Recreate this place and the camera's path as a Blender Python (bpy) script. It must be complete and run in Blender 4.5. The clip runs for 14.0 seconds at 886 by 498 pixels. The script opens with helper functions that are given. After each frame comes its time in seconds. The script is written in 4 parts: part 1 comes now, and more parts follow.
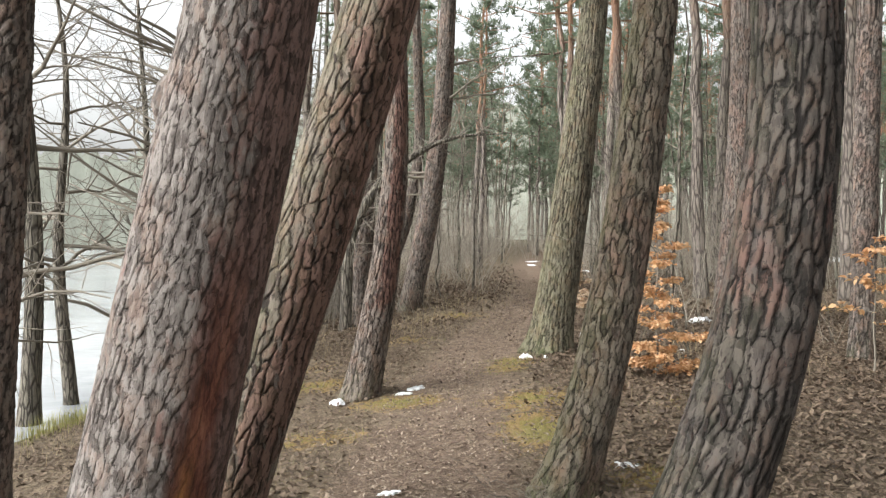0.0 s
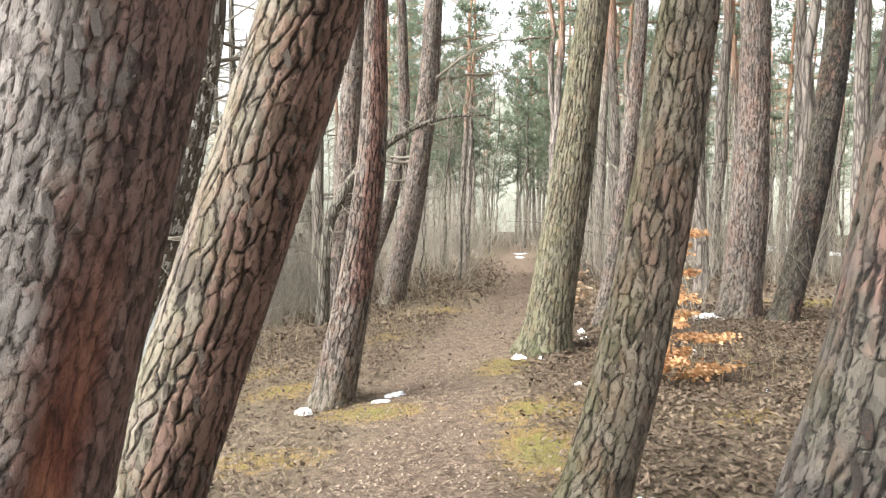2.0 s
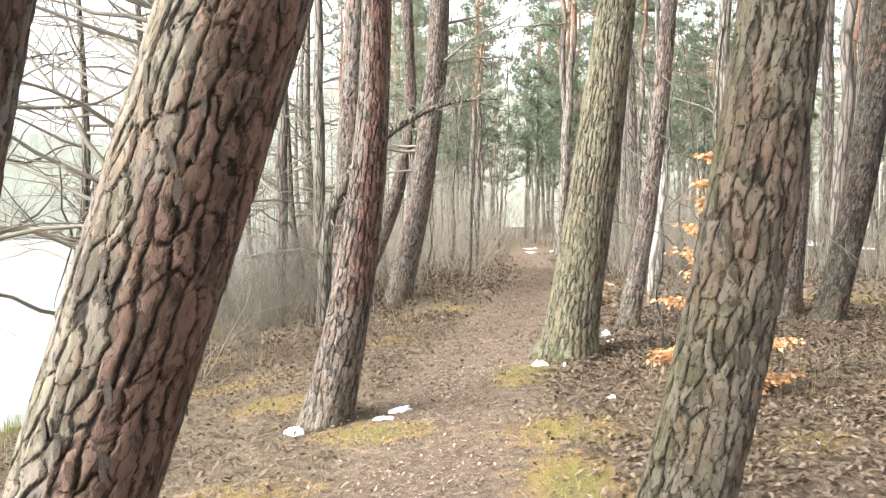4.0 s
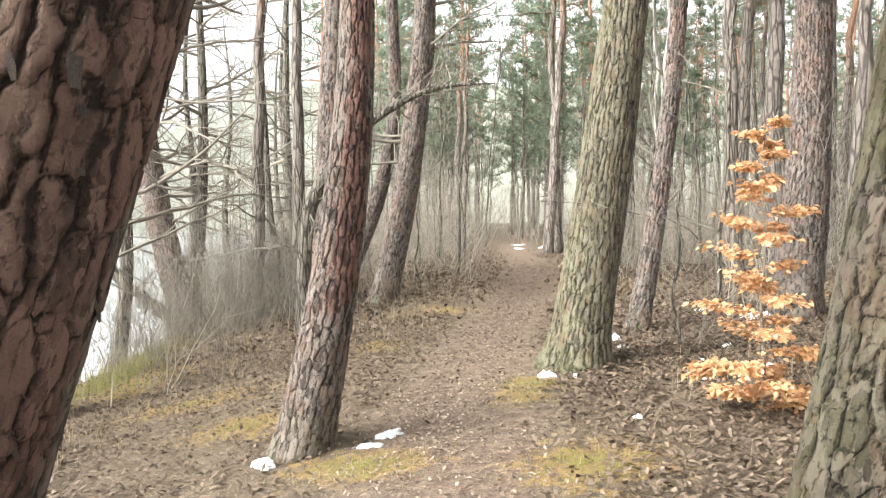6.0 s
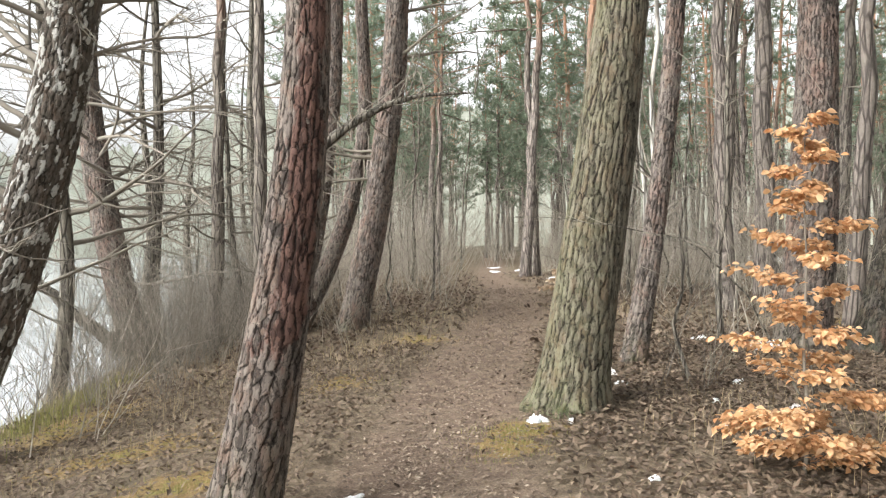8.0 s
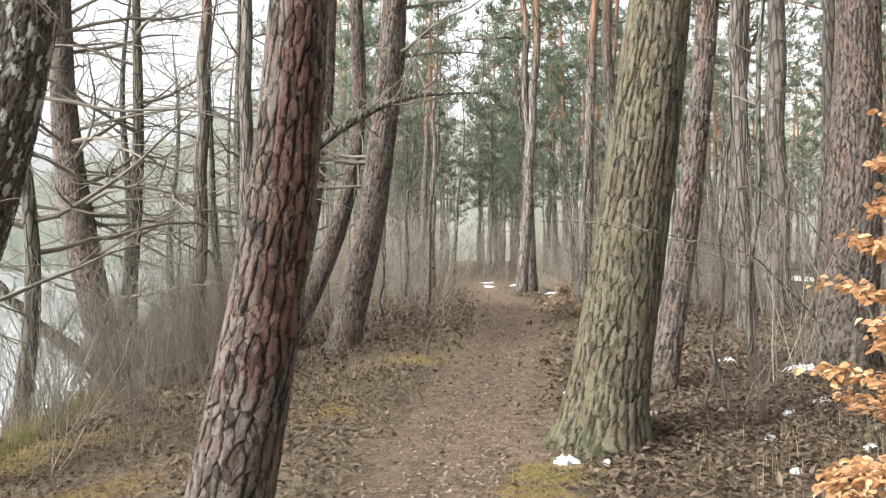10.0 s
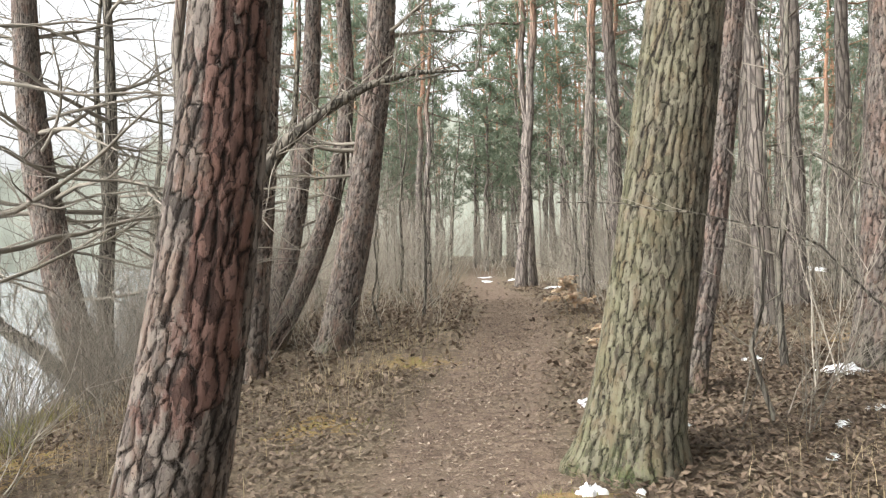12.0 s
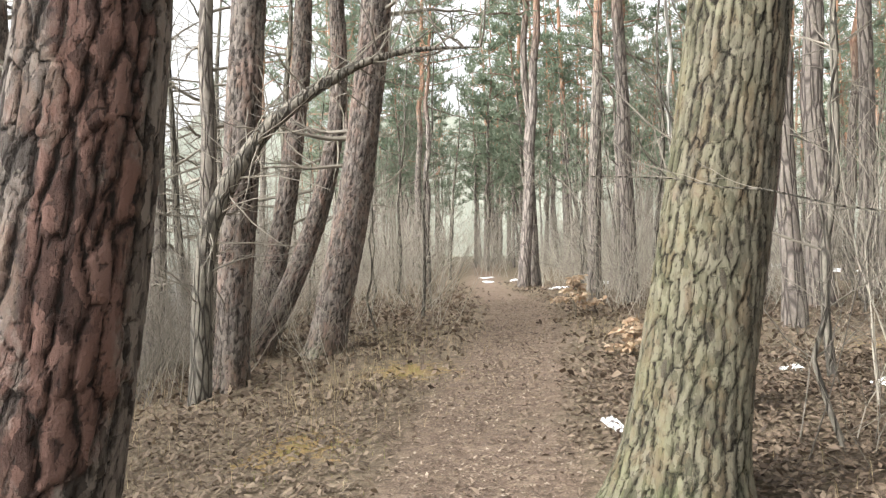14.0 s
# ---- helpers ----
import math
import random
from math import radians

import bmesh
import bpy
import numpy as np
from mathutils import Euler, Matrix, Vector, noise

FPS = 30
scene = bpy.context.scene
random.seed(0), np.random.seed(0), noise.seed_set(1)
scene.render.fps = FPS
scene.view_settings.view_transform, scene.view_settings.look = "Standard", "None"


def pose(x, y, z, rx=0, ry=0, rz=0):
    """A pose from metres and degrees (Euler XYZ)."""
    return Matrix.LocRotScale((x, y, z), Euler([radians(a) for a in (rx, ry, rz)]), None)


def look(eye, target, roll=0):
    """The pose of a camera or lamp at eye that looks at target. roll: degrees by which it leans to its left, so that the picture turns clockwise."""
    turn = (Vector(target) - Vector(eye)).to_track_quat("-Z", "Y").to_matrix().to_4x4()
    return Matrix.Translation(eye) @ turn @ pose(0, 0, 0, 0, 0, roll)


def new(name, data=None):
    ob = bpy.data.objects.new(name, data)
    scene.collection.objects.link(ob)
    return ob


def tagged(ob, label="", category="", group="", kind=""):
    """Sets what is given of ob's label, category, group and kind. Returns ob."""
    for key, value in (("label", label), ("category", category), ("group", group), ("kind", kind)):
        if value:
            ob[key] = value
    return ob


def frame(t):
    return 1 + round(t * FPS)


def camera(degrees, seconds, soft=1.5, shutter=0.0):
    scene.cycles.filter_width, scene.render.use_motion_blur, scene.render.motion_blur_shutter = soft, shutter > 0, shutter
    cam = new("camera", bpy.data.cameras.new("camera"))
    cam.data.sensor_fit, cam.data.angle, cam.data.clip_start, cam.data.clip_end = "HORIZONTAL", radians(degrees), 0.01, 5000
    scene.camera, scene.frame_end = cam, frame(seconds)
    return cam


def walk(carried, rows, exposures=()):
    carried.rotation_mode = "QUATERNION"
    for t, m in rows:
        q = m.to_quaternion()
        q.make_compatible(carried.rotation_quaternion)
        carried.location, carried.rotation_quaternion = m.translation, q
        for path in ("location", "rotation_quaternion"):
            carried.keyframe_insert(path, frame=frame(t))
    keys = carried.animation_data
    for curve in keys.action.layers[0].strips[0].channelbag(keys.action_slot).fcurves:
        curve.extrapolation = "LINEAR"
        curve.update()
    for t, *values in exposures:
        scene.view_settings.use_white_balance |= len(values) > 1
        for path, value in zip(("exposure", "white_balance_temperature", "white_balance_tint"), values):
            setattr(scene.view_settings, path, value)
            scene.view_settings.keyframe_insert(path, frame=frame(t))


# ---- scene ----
# ---- camera and walk ----
cam = camera(58.1, 14.0, soft=1.25)
METRES, EYE, TILT, LEAN, TURN = 7.0, 1.6, -1.3, 0.0, 0.0
ROWS = [
    (0.0, 0.0, 0.0, 0.0, 0.0, 0.0, 0.0),
    (0.5, -0.0025, 0.0415, -0.0035, -0.17, -0.14, -0.33),
    (1.0, 0.002, 0.0806, -0.0063, 0.06, -0.44, -0.16),
    (1.5, 0.0093, 0.1193, -0.0057, -0.17, -0.74, -0.15),
    (2.0, 0.0035, 0.1577, -0.0078, -0.98, -0.54, -0.33),
    (2.5, 0.002, 0.1935, -0.0097, -0.75, -0.61, -0.41),
    (5.0, -0.001, 0.3755, -0.0121, -0.51, -0.98, 0.27),
    (5.5, -0.0116, 0.4109, -0.0126, -1.45, -1.04, 0.08),
    (6.0, -0.0099, 0.4442, -0.0153, -1.63, -1.08, 0.31),
    (6.5, -0.0046, 0.4831, -0.0148, -1.52, -1.05, 0.33),
    (7.0, -0.0075, 0.5192, -0.0177, -2.61, -0.36, 0.27),
    (7.5, -0.0093, 0.5538, -0.0165, -3.56, 0.34, 0.29),
    (8.0, -0.0045, 0.5922, -0.0176, -3.51, 0.57, 0.42),
    (8.5, -0.0077, 0.6272, -0.0206, -3.9, 0.88, 0.16),
    (11.0, -0.0217, 0.7907, -0.0213, -4.65, 1.78, 0.39),
    (11.5, -0.0136, 0.8232, -0.0225, -4.62, 1.75, 0.94),
    (12.0, -0.0092, 0.8542, -0.023, -4.57, 1.31, 0.92),
    (12.5, -0.0135, 0.8907, -0.0247, -5.07, 1.18, 0.59),
    (13.0, -0.0111, 0.9223, -0.0251, -5.28, 1.2, 0.66),
    (13.5, -0.002, 0.9584, -0.0243, -4.46, 1.3, 1.09),
    (14.0, 0.0002, 0.9904, -0.0278, -4.6, 1.36, 0.92),
]
walk(cam, [(t, pose(0, 0, EYE, TILT, LEAN, TURN) @ pose(METRES * x, METRES * y, METRES * z, 90 + pitch, roll, yaw)) for t, x, y, z, yaw, pitch, roll in ROWS],
     exposures=[(t, stops, 6500, 8) for t, stops in ((0.0, 1.02), (0.6, 1.12), (1.6, 1.52), (2.6, 1.85), (5.0, 1.92), (6.5, 1.72), (7.5, 1.42), (8.5, 1.18), (11.0, 1.18), (14.0, 1.5))])

# ---- overcast sky ----
world = bpy.data.worlds.new("overcast")
scene.world = world
world.use_nodes = True
wt = world.node_tree
sky = wt.nodes.new("ShaderNodeTexSky")
sky.sky_type, sky.sun_disc = "NISHITA", False
sky.sun_elevation, sky.sun_rotation = radians(38), radians(246)
sky.air_density, sky.dust_density, sky.ozone_density = 1.0, 6.0, 1.0
cloud = wt.nodes.new("ShaderNodeHueSaturation")
cloud.inputs["Saturation"].default_value = 0.12
cloud.inputs["Value"].default_value = 1.35
wt.links.new(sky.outputs[0], cloud.inputs["Color"])
wt.links.new(cloud.outputs[0], wt.nodes["Background"].inputs[0])
wt.nodes["Background"].inputs[1].default_value = 0.15

sun = new("sun", bpy.data.lights.new("sun", "SUN"))
sun.data.energy, sun.data.angle, sun.data.color = 1.1, radians(50), (1.0, 0.985, 0.95)
sun.matrix_world = look((0, 0, 0), (0.7, 0.32, -0.6))


# ---- node helpers ----
def shader(name, rough=0.9, spec=0.25):
    m = bpy.data.materials.new(name)
    m.use_nodes = True
    b = m.node_tree.nodes["Principled BSDF"]
    b.inputs["Roughness"].default_value = rough
    b.inputs["Specular IOR Level"].default_value = spec
    return m, m.node_tree, b


def nd(nt, kind, **vals):
    n = nt.nodes.new(kind)
    for k, v in vals.items():
        n.inputs[k.replace("_", " ")].default_value = v
    return n


def lk(nt, a, b):
    nt.links.new(a, b)


def noise_tex(nt, scale, detail=5.0, rough=0.6, stretch=None, coord="Object"):
    c = nt.nodes.new("ShaderNodeTexCoord")
    n = nd(nt, "ShaderNodeTexNoise", Scale=scale, Detail=detail, Roughness=rough)
    if stretch:
        mp = nt.nodes.new("ShaderNodeMapping")
        mp.inputs["Scale"].default_value = stretch
        lk(nt, c.outputs[coord], mp.inputs[0])
        lk(nt, mp.outputs[0], n.inputs["Vector"])
    else:
        lk(nt, c.outputs[coord], n.inputs["Vector"])
    return n.outputs["Fac"]


def ramp(nt, fac, stops):
    r = nt.nodes.new("ShaderNodeValToRGB")
    e = r.color_ramp.elements
    while len(e) < len(stops):
        e.new(0.5)
    for el, (p, c) in zip(e, stops):
        el.position, el.color = p, (*c, 1) if len(c) == 3 else c
    lk(nt, fac, r.inputs[0])
    return r.outputs[0]


def mix(nt, fac, a, b, mode="MIX"):
    m = nt.nodes.new("ShaderNodeMix")
    m.data_type, m.blend_type = "RGBA", mode
    if isinstance(fac, (int, float)):
        m.inputs[0].default_value = fac
    else:
        lk(nt, fac, m.inputs[0])
    for sock, v in ((m.inputs[6], a), (m.inputs[7], b)):
        if isinstance(v, tuple):
            sock.default_value = (*v, 1)
        else:
            lk(nt, v, sock)
    return m.outputs[2]


def attr(nt, name):
    a = nt.nodes.new("ShaderNodeAttribute")
    a.attribute_name = name
    return a.outputs["Fac"]


def calc(nt, op, a, b=0.0, clamp=False):
    m = nt.nodes.new("ShaderNodeMath")
    m.operation, m.use_clamp = op, clamp
    for sock, v in ((m.inputs[0], a), (m.inputs[1], b)):
        if isinstance(v, (int, float)):
            sock.default_value = v
        else:
            lk(nt, v, sock)
    return m.outputs[0]


def step(nt, v, lo, hi):
    r = nt.nodes.new("ShaderNodeMapRange")
    r.interpolation_type = "SMOOTHSTEP"
    lk(nt, v, r.inputs[0])
    r.inputs[1].default_value, r.inputs[2].default_value = lo, hi
    return r.outputs[0]


def bump(nt, b, height, dist, strength=1.0):
    n = nd(nt, "ShaderNodeBump", Distance=dist, Strength=strength)
    lk(nt, height, n.inputs["Height"])
    lk(nt, n.outputs[0], b.inputs["Normal"])


# ---- materials ----
def plated_bark(name, deep, low, high, red=0.0, green=0.0, redcol=(0.22, 0.085, 0.055), pale=0.0, worn=False, flake=34.0, red_at=0.53, crack=0.95, mosscol=(0.15, 0.165, 0.055)):
    """Bark of thick plates; the plates themselves are in the mesh, with their tone, edge distance and scar attributes."""
    m, nt, b = shader(name, 0.88, 0.2)
    grain = noise_tex(nt, 46, 8, 0.75, (1, 1, 0.3))
    broad = noise_tex(nt, 2.6, 4, 0.6, (1, 1, 0.6))
    fine = noise_tex(nt, 170, 3, 0.6)
    c = nt.nodes.new("ShaderNodeTexCoord")
    mp = nt.nodes.new("ShaderNodeMapping")
    mp.inputs["Scale"].default_value = (1, 1, 0.4)
    wob = nd(nt, "ShaderNodeTexNoise", Scale=22.0, Detail=4.0, Roughness=0.7)
    lk(nt, c.outputs["Object"], wob.inputs["Vector"])
    add = nt.nodes.new("ShaderNodeVectorMath")
    add.operation = "MULTIPLY_ADD"
    lk(nt, wob.outputs["Color"], add.inputs[0])
    add.inputs[1].default_value = (0.03, 0.03, 0.07)
    lk(nt, c.outputs["Object"], add.inputs[2])
    lk(nt, add.outputs[0], mp.inputs[0])
    v = nt.nodes.new("ShaderNodeTexVoronoi")
    v.inputs["Scale"].default_value = flake
    lk(nt, mp.outputs[0], v.inputs["Vector"])
    r = nt.nodes.new("ShaderNodeSeparateColor")
    lk(nt, v.outputs["Color"], r.inputs[0])
    scale_tone = r.outputs[0]
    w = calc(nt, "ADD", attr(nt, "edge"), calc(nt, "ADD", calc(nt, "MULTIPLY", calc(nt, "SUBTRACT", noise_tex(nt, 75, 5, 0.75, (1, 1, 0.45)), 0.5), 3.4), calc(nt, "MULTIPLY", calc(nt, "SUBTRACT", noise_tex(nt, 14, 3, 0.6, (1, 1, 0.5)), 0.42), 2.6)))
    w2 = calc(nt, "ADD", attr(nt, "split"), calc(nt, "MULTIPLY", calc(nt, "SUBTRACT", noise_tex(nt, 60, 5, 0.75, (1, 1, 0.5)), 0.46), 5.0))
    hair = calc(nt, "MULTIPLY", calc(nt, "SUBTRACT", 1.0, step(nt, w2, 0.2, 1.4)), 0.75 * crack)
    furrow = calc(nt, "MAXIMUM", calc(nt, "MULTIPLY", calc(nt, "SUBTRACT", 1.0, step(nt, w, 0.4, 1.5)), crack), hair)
    tone = calc(nt, "ADD", calc(nt, "ADD", calc(nt, "MULTIPLY", attr(nt, "plate"), 0.28), calc(nt, "MULTIPLY", grain, 0.42)), calc(nt, "ADD", calc(nt, "MULTIPLY", step(nt, w, 1.0, 5.0), 0.08), calc(nt, "MULTIPLY", scale_tone, 0.33)))
    col = ramp(nt, tone, [(0.41, low), (0.69, high)])
    warm = step(nt, noise_tex(nt, 9, 6, 0.7, (1, 1, 0.5)), 0.48, 0.62)
    col = mix(nt, calc(nt, "MULTIPLY", warm, 0.5), col, tuple(k * f for k, f in zip(high, (0.95, 0.74, 0.64))))
    lichen = step(nt, noise_tex(nt, 21, 6, 0.75), 0.58, 0.66)
    col = mix(nt, calc(nt, "MULTIPLY", lichen, 0.4), col, tuple(k * f for k, f in zip(high, (1.15, 1.22, 1.18))))
    if red:
        patch = step(nt, calc(nt, "ADD", broad, calc(nt, "MULTIPLY", attr(nt, "plate"), 0.16)), red_at + 0.06, red_at + 0.16)
        if worn:
            patch = step(nt, calc(nt, "ADD", attr(nt, "worn"), calc(nt, "ADD", calc(nt, "MULTIPLY", calc(nt, "SUBTRACT", noise_tex(nt, 6.5, 5, 0.7, (1, 1, 0.5)), 0.5), 2.2), calc(nt, "MULTIPLY", calc(nt, "SUBTRACT", attr(nt, "plate"), 0.45), 0.7))), 0.32, 0.68)
        shade = mix(nt, step(nt, tone, 0.4, 0.66), tuple(0.42 * k for k in redcol), tuple(1.25 * k for k in redcol))
        col = mix(nt, calc(nt, "MULTIPLY", patch, red), col, shade)
    if pale:
        f = step(nt, attr(nt, "plate"), 0.6, 0.66)
        col = mix(nt, calc(nt, "MULTIPLY", f, pale), col, (0.5, 0.49, 0.46))
    if green:
        g = calc(nt, "MULTIPLY", step(nt, noise_tex(nt, 5, 5, 0.7), 0.3, 0.65), attr(nt, "side"))
        col = mix(nt, calc(nt, "MULTIPLY", g, green), col, mosscol)
    scar = attr(nt, "scar")
    scarcol = ramp(nt, noise_tex(nt, 16, 7, 0.75, (1, 1, 0.2)), [(0.36, (0.035, 0.015, 0.012)), (0.5, (0.13, 0.047, 0.032)), (0.66, (0.25, 0.115, 0.073))])
    col = mix(nt, calc(nt, "MULTIPLY", scar, 0.95), col, scarcol)
    col = mix(nt, attr(nt, "resin"), col, (0.42, 0.2, 0.06))
    # dark crevice bark; the shade lying in the furrows is painted in too
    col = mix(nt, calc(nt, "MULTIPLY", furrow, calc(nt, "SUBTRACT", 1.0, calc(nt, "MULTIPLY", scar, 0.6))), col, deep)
    foot = calc(nt, "MULTIPLY", attr(nt, "foot"), step(nt, grain, 0.4, 0.6))
    col = mix(nt, calc(nt, "MULTIPLY", foot, 0.55), col, (0.11, 0.15, 0.045))
    lk(nt, col, b.inputs["Base Color"])
    lumps = calc(nt, "ADD", calc(nt, "MULTIPLY", step(nt, w, 0.2, 2.0), 0.6), calc(nt, "ADD", calc(nt, "MULTIPLY", hair, -0.3), calc(nt, "MULTIPLY", scale_tone, 0.5)))
    bump(nt, b, calc(nt, "ADD", lumps, calc(nt, "ADD", calc(nt, "MULTIPLY", grain, 0.5), calc(nt, "MULTIPLY", fine, 0.3))), 0.019)
    return m


def plain_bark(name, low, high, upper=None, at=7.0, scale=11):
    """Bark of trees farther off: fissures by a stretched cell pattern, orange and thin high up where upper is given."""
    m, nt, b = shader(name, 0.9, 0.2)
    c = nt.nodes.new("ShaderNodeTexCoord")
    mp = nt.nodes.new("ShaderNodeMapping")
    mp.inputs["Scale"].default_value = (1, 1, 0.17)
    lk(nt, c.outputs["Object"], mp.inputs[0])
    v = nt.nodes.new("ShaderNodeTexVoronoi")
    v.feature = "DISTANCE_TO_EDGE"
    v.inputs["Scale"].default_value = scale
    lk(nt, mp.outputs[0], v.inputs["Vector"])
    plates = step(nt, v.outputs["Distance"], 0.0, 0.16)
    grain = noise_tex(nt, 20, 6, 0.7, (1, 1, 0.4))
    info = nt.nodes.new("ShaderNodeObjectInfo")
    col = ramp(nt, grain, [(0.3, low), (0.7, high)])
    col = mix(nt, calc(nt, "MULTIPLY", info.outputs["Random"], 0.35), col, (0.16, 0.15, 0.11))
    dark = mix(nt, calc(nt, "SUBTRACT", 1.0, plates), col, tuple(0.62 * k for k in low))
    if upper:
        s = nt.nodes.new("ShaderNodeSeparateXYZ")
        lk(nt, c.outputs["Object"], s.inputs[0])
        dark = mix(nt, step(nt, calc(nt, "ADD", s.outputs[2], calc(nt, "MULTIPLY", grain, 3.0)), at, at + 4), dark, upper)
    lk(nt, dark, b.inputs["Base Color"])
    bump(nt, b, calc(nt, "ADD", plates, calc(nt, "MULTIPLY", grain, 0.5)), 0.02)
    return m


def island_mat(name, stops, rough=0.85, spec=0.3, translucent=0.0, sheen=8.0):
    m, nt, b = shader(name, rough, spec)
    g = nt.nodes.new("ShaderNodeNewGeometry")
    f = calc(nt, "ADD", calc(nt, "MULTIPLY", g.outputs["Random Per Island"], 0.75), calc(nt, "MULTIPLY", noise_tex(nt, sheen, 4), 0.25))
    col = ramp(nt, f, stops)
    lk(nt, col, b.inputs["Base Color"])
    if translucent:
        t = nt.nodes.new("ShaderNodeBsdfTranslucent")
        lk(nt, col, t.inputs[0])
        ms = nt.nodes.new("ShaderNodeMixShader")
        ms.inputs[0].default_value = translucent
        lk(nt, b.outputs[0], ms.inputs[1])
        lk(nt, t.outputs[0], ms.inputs[2])
        lk(nt, ms.outputs[0], nt.nodes["Material Output"].inputs[0])
    return m


def object_leaf_mat(name, stops):
    m, nt, b = shader(name, 0.75, 0.3)
    info = nt.nodes.new("ShaderNodeObjectInfo")
    g = nt.nodes.new("ShaderNodeNewGeometry")
    r = calc(nt, "FRACT", calc(nt, "ADD", info.outputs["Random"], g.outputs["Random Per Island"]))
    f = calc(nt, "ADD", calc(nt, "MULTIPLY", r, 0.7), calc(nt, "MULTIPLY", noise_tex(nt, 30, 4), 0.3))
    col = ramp(nt, f, stops)
    lk(nt, col, b.inputs["Base Color"])
    t = nt.nodes.new("ShaderNodeBsdfTranslucent")
    lk(nt, col, t.inputs[0])
    ms = nt.nodes.new("ShaderNodeMixShader")
    ms.inputs[0].default_value = 0.4
    lk(nt, b.outputs[0], ms.inputs[1])
    lk(nt, t.outputs[0], ms.inputs[2])
    lk(nt, ms.outputs[0], nt.nodes["Material Output"].inputs[0])
    return m


def ground_mat():
    m, nt, b = shader("forest_soil", 0.95, 0.15)
    big, mid, fine = noise_tex(nt, 0.9, 5), noise_tex(nt, 9, 6, 0.7), noise_tex(nt, 60, 5, 0.75)
    litter = ramp(nt, calc(nt, "ADD", calc(nt, "MULTIPLY", mid, 0.5), calc(nt, "MULTIPLY", fine, 0.5)), [(0.3, (0.055, 0.042, 0.03)), (0.5, (0.15, 0.116, 0.082)), (0.68, (0.3, 0.24, 0.174))])
    trod = ramp(nt, calc(nt, "ADD", calc(nt, "MULTIPLY", mid, 0.45), calc(nt, "MULTIPLY", fine, 0.55)), [(0.32, (0.062, 0.045, 0.034)), (0.5, (0.172, 0.125, 0.094)), (0.68, (0.32, 0.25, 0.195))])
    moss = ramp(nt, calc(nt, "ADD", calc(nt, "MULTIPLY", mid, 0.5), calc(nt, "MULTIPLY", fine, 0.5)), [(0.3, (0.07, 0.075, 0.015)), (0.7, (0.25, 0.235, 0.075))])
    ochre = ramp(nt, fine, [(0.3, (0.16, 0.1, 0.045)), (0.7, (0.36, 0.25, 0.12))])
    edge = calc(nt, "ADD", attr(nt, "path"), calc(nt, "MULTIPLY", calc(nt, "SUBTRACT", mid, 0.5), 0.9))
    col = mix(nt, step(nt, edge, 0.3, 0.7), litter, trod)
    mo = calc(nt, "ADD", attr(nt, "moss"), calc(nt, "MULTIPLY", calc(nt, "SUBTRACT", mid, 0.54), 1.9))
    col = mix(nt, step(nt, mo, 0.2, 0.5), col, ochre)
    col = mix(nt, calc(nt, "MULTIPLY", step(nt, mo, 0.42, 0.85), 0.75), col, moss)
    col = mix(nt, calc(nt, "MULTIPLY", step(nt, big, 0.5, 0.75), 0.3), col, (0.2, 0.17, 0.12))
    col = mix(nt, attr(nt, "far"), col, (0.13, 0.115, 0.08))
    lk(nt, col, b.inputs["Base Color"])
    bump(nt, b, calc(nt, "ADD", mid, calc(nt, "MULTIPLY", fine, 0.7)), 0.03)
    return m


def water_mat():
    m, nt, b = shader("lake_ice", 0.14, 0.5)
    lk(nt, ramp(nt, noise_tex(nt, 0.12, 6, 0.6), [(0.35, (0.22, 0.235, 0.245)), (0.55, (0.42, 0.44, 0.455))]), b.inputs["Base Color"])
    bump(nt, b, noise_tex(nt, 1.5, 4, 0.6, (1, 2.5, 1)), 0.02, 0.4)
    return m


def snow_mat():
    m, nt, b = shader("old_snow", 0.6, 0.3)
    n = noise_tex(nt, 14, 6, 0.7)
    lk(nt, ramp(nt, n, [(0.28, (0.5, 0.48, 0.44)), (0.45, (0.82, 0.84, 0.86)), (0.8, (0.9, 0.91, 0.93))]), b.inputs["Base Color"])
    bump(nt, b, noise_tex(nt, 50, 5, 0.7), 0.012)
    return m


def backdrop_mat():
    """Misty woods far off: plain grey-green, their lit haze painted in colour and emission."""
    m, nt, b = shader("painted_haze_distance", 1.0, 0.0)
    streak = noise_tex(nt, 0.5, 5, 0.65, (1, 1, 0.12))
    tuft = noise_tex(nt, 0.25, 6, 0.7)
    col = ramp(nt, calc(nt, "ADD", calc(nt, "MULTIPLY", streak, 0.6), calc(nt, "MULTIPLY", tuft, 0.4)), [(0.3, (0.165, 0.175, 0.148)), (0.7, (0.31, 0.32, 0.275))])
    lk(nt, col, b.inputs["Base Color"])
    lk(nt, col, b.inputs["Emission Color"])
    # added glow stands in for light scattered by the mist
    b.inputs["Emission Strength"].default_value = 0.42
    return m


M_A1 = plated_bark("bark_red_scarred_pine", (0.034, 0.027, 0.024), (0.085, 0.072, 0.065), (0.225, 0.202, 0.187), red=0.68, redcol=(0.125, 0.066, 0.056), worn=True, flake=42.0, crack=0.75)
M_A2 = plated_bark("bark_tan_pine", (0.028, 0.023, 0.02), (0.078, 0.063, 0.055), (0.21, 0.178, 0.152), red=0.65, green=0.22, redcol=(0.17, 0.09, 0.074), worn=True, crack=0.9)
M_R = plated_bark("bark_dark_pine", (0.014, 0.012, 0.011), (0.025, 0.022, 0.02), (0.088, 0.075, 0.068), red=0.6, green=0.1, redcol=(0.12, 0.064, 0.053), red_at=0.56)
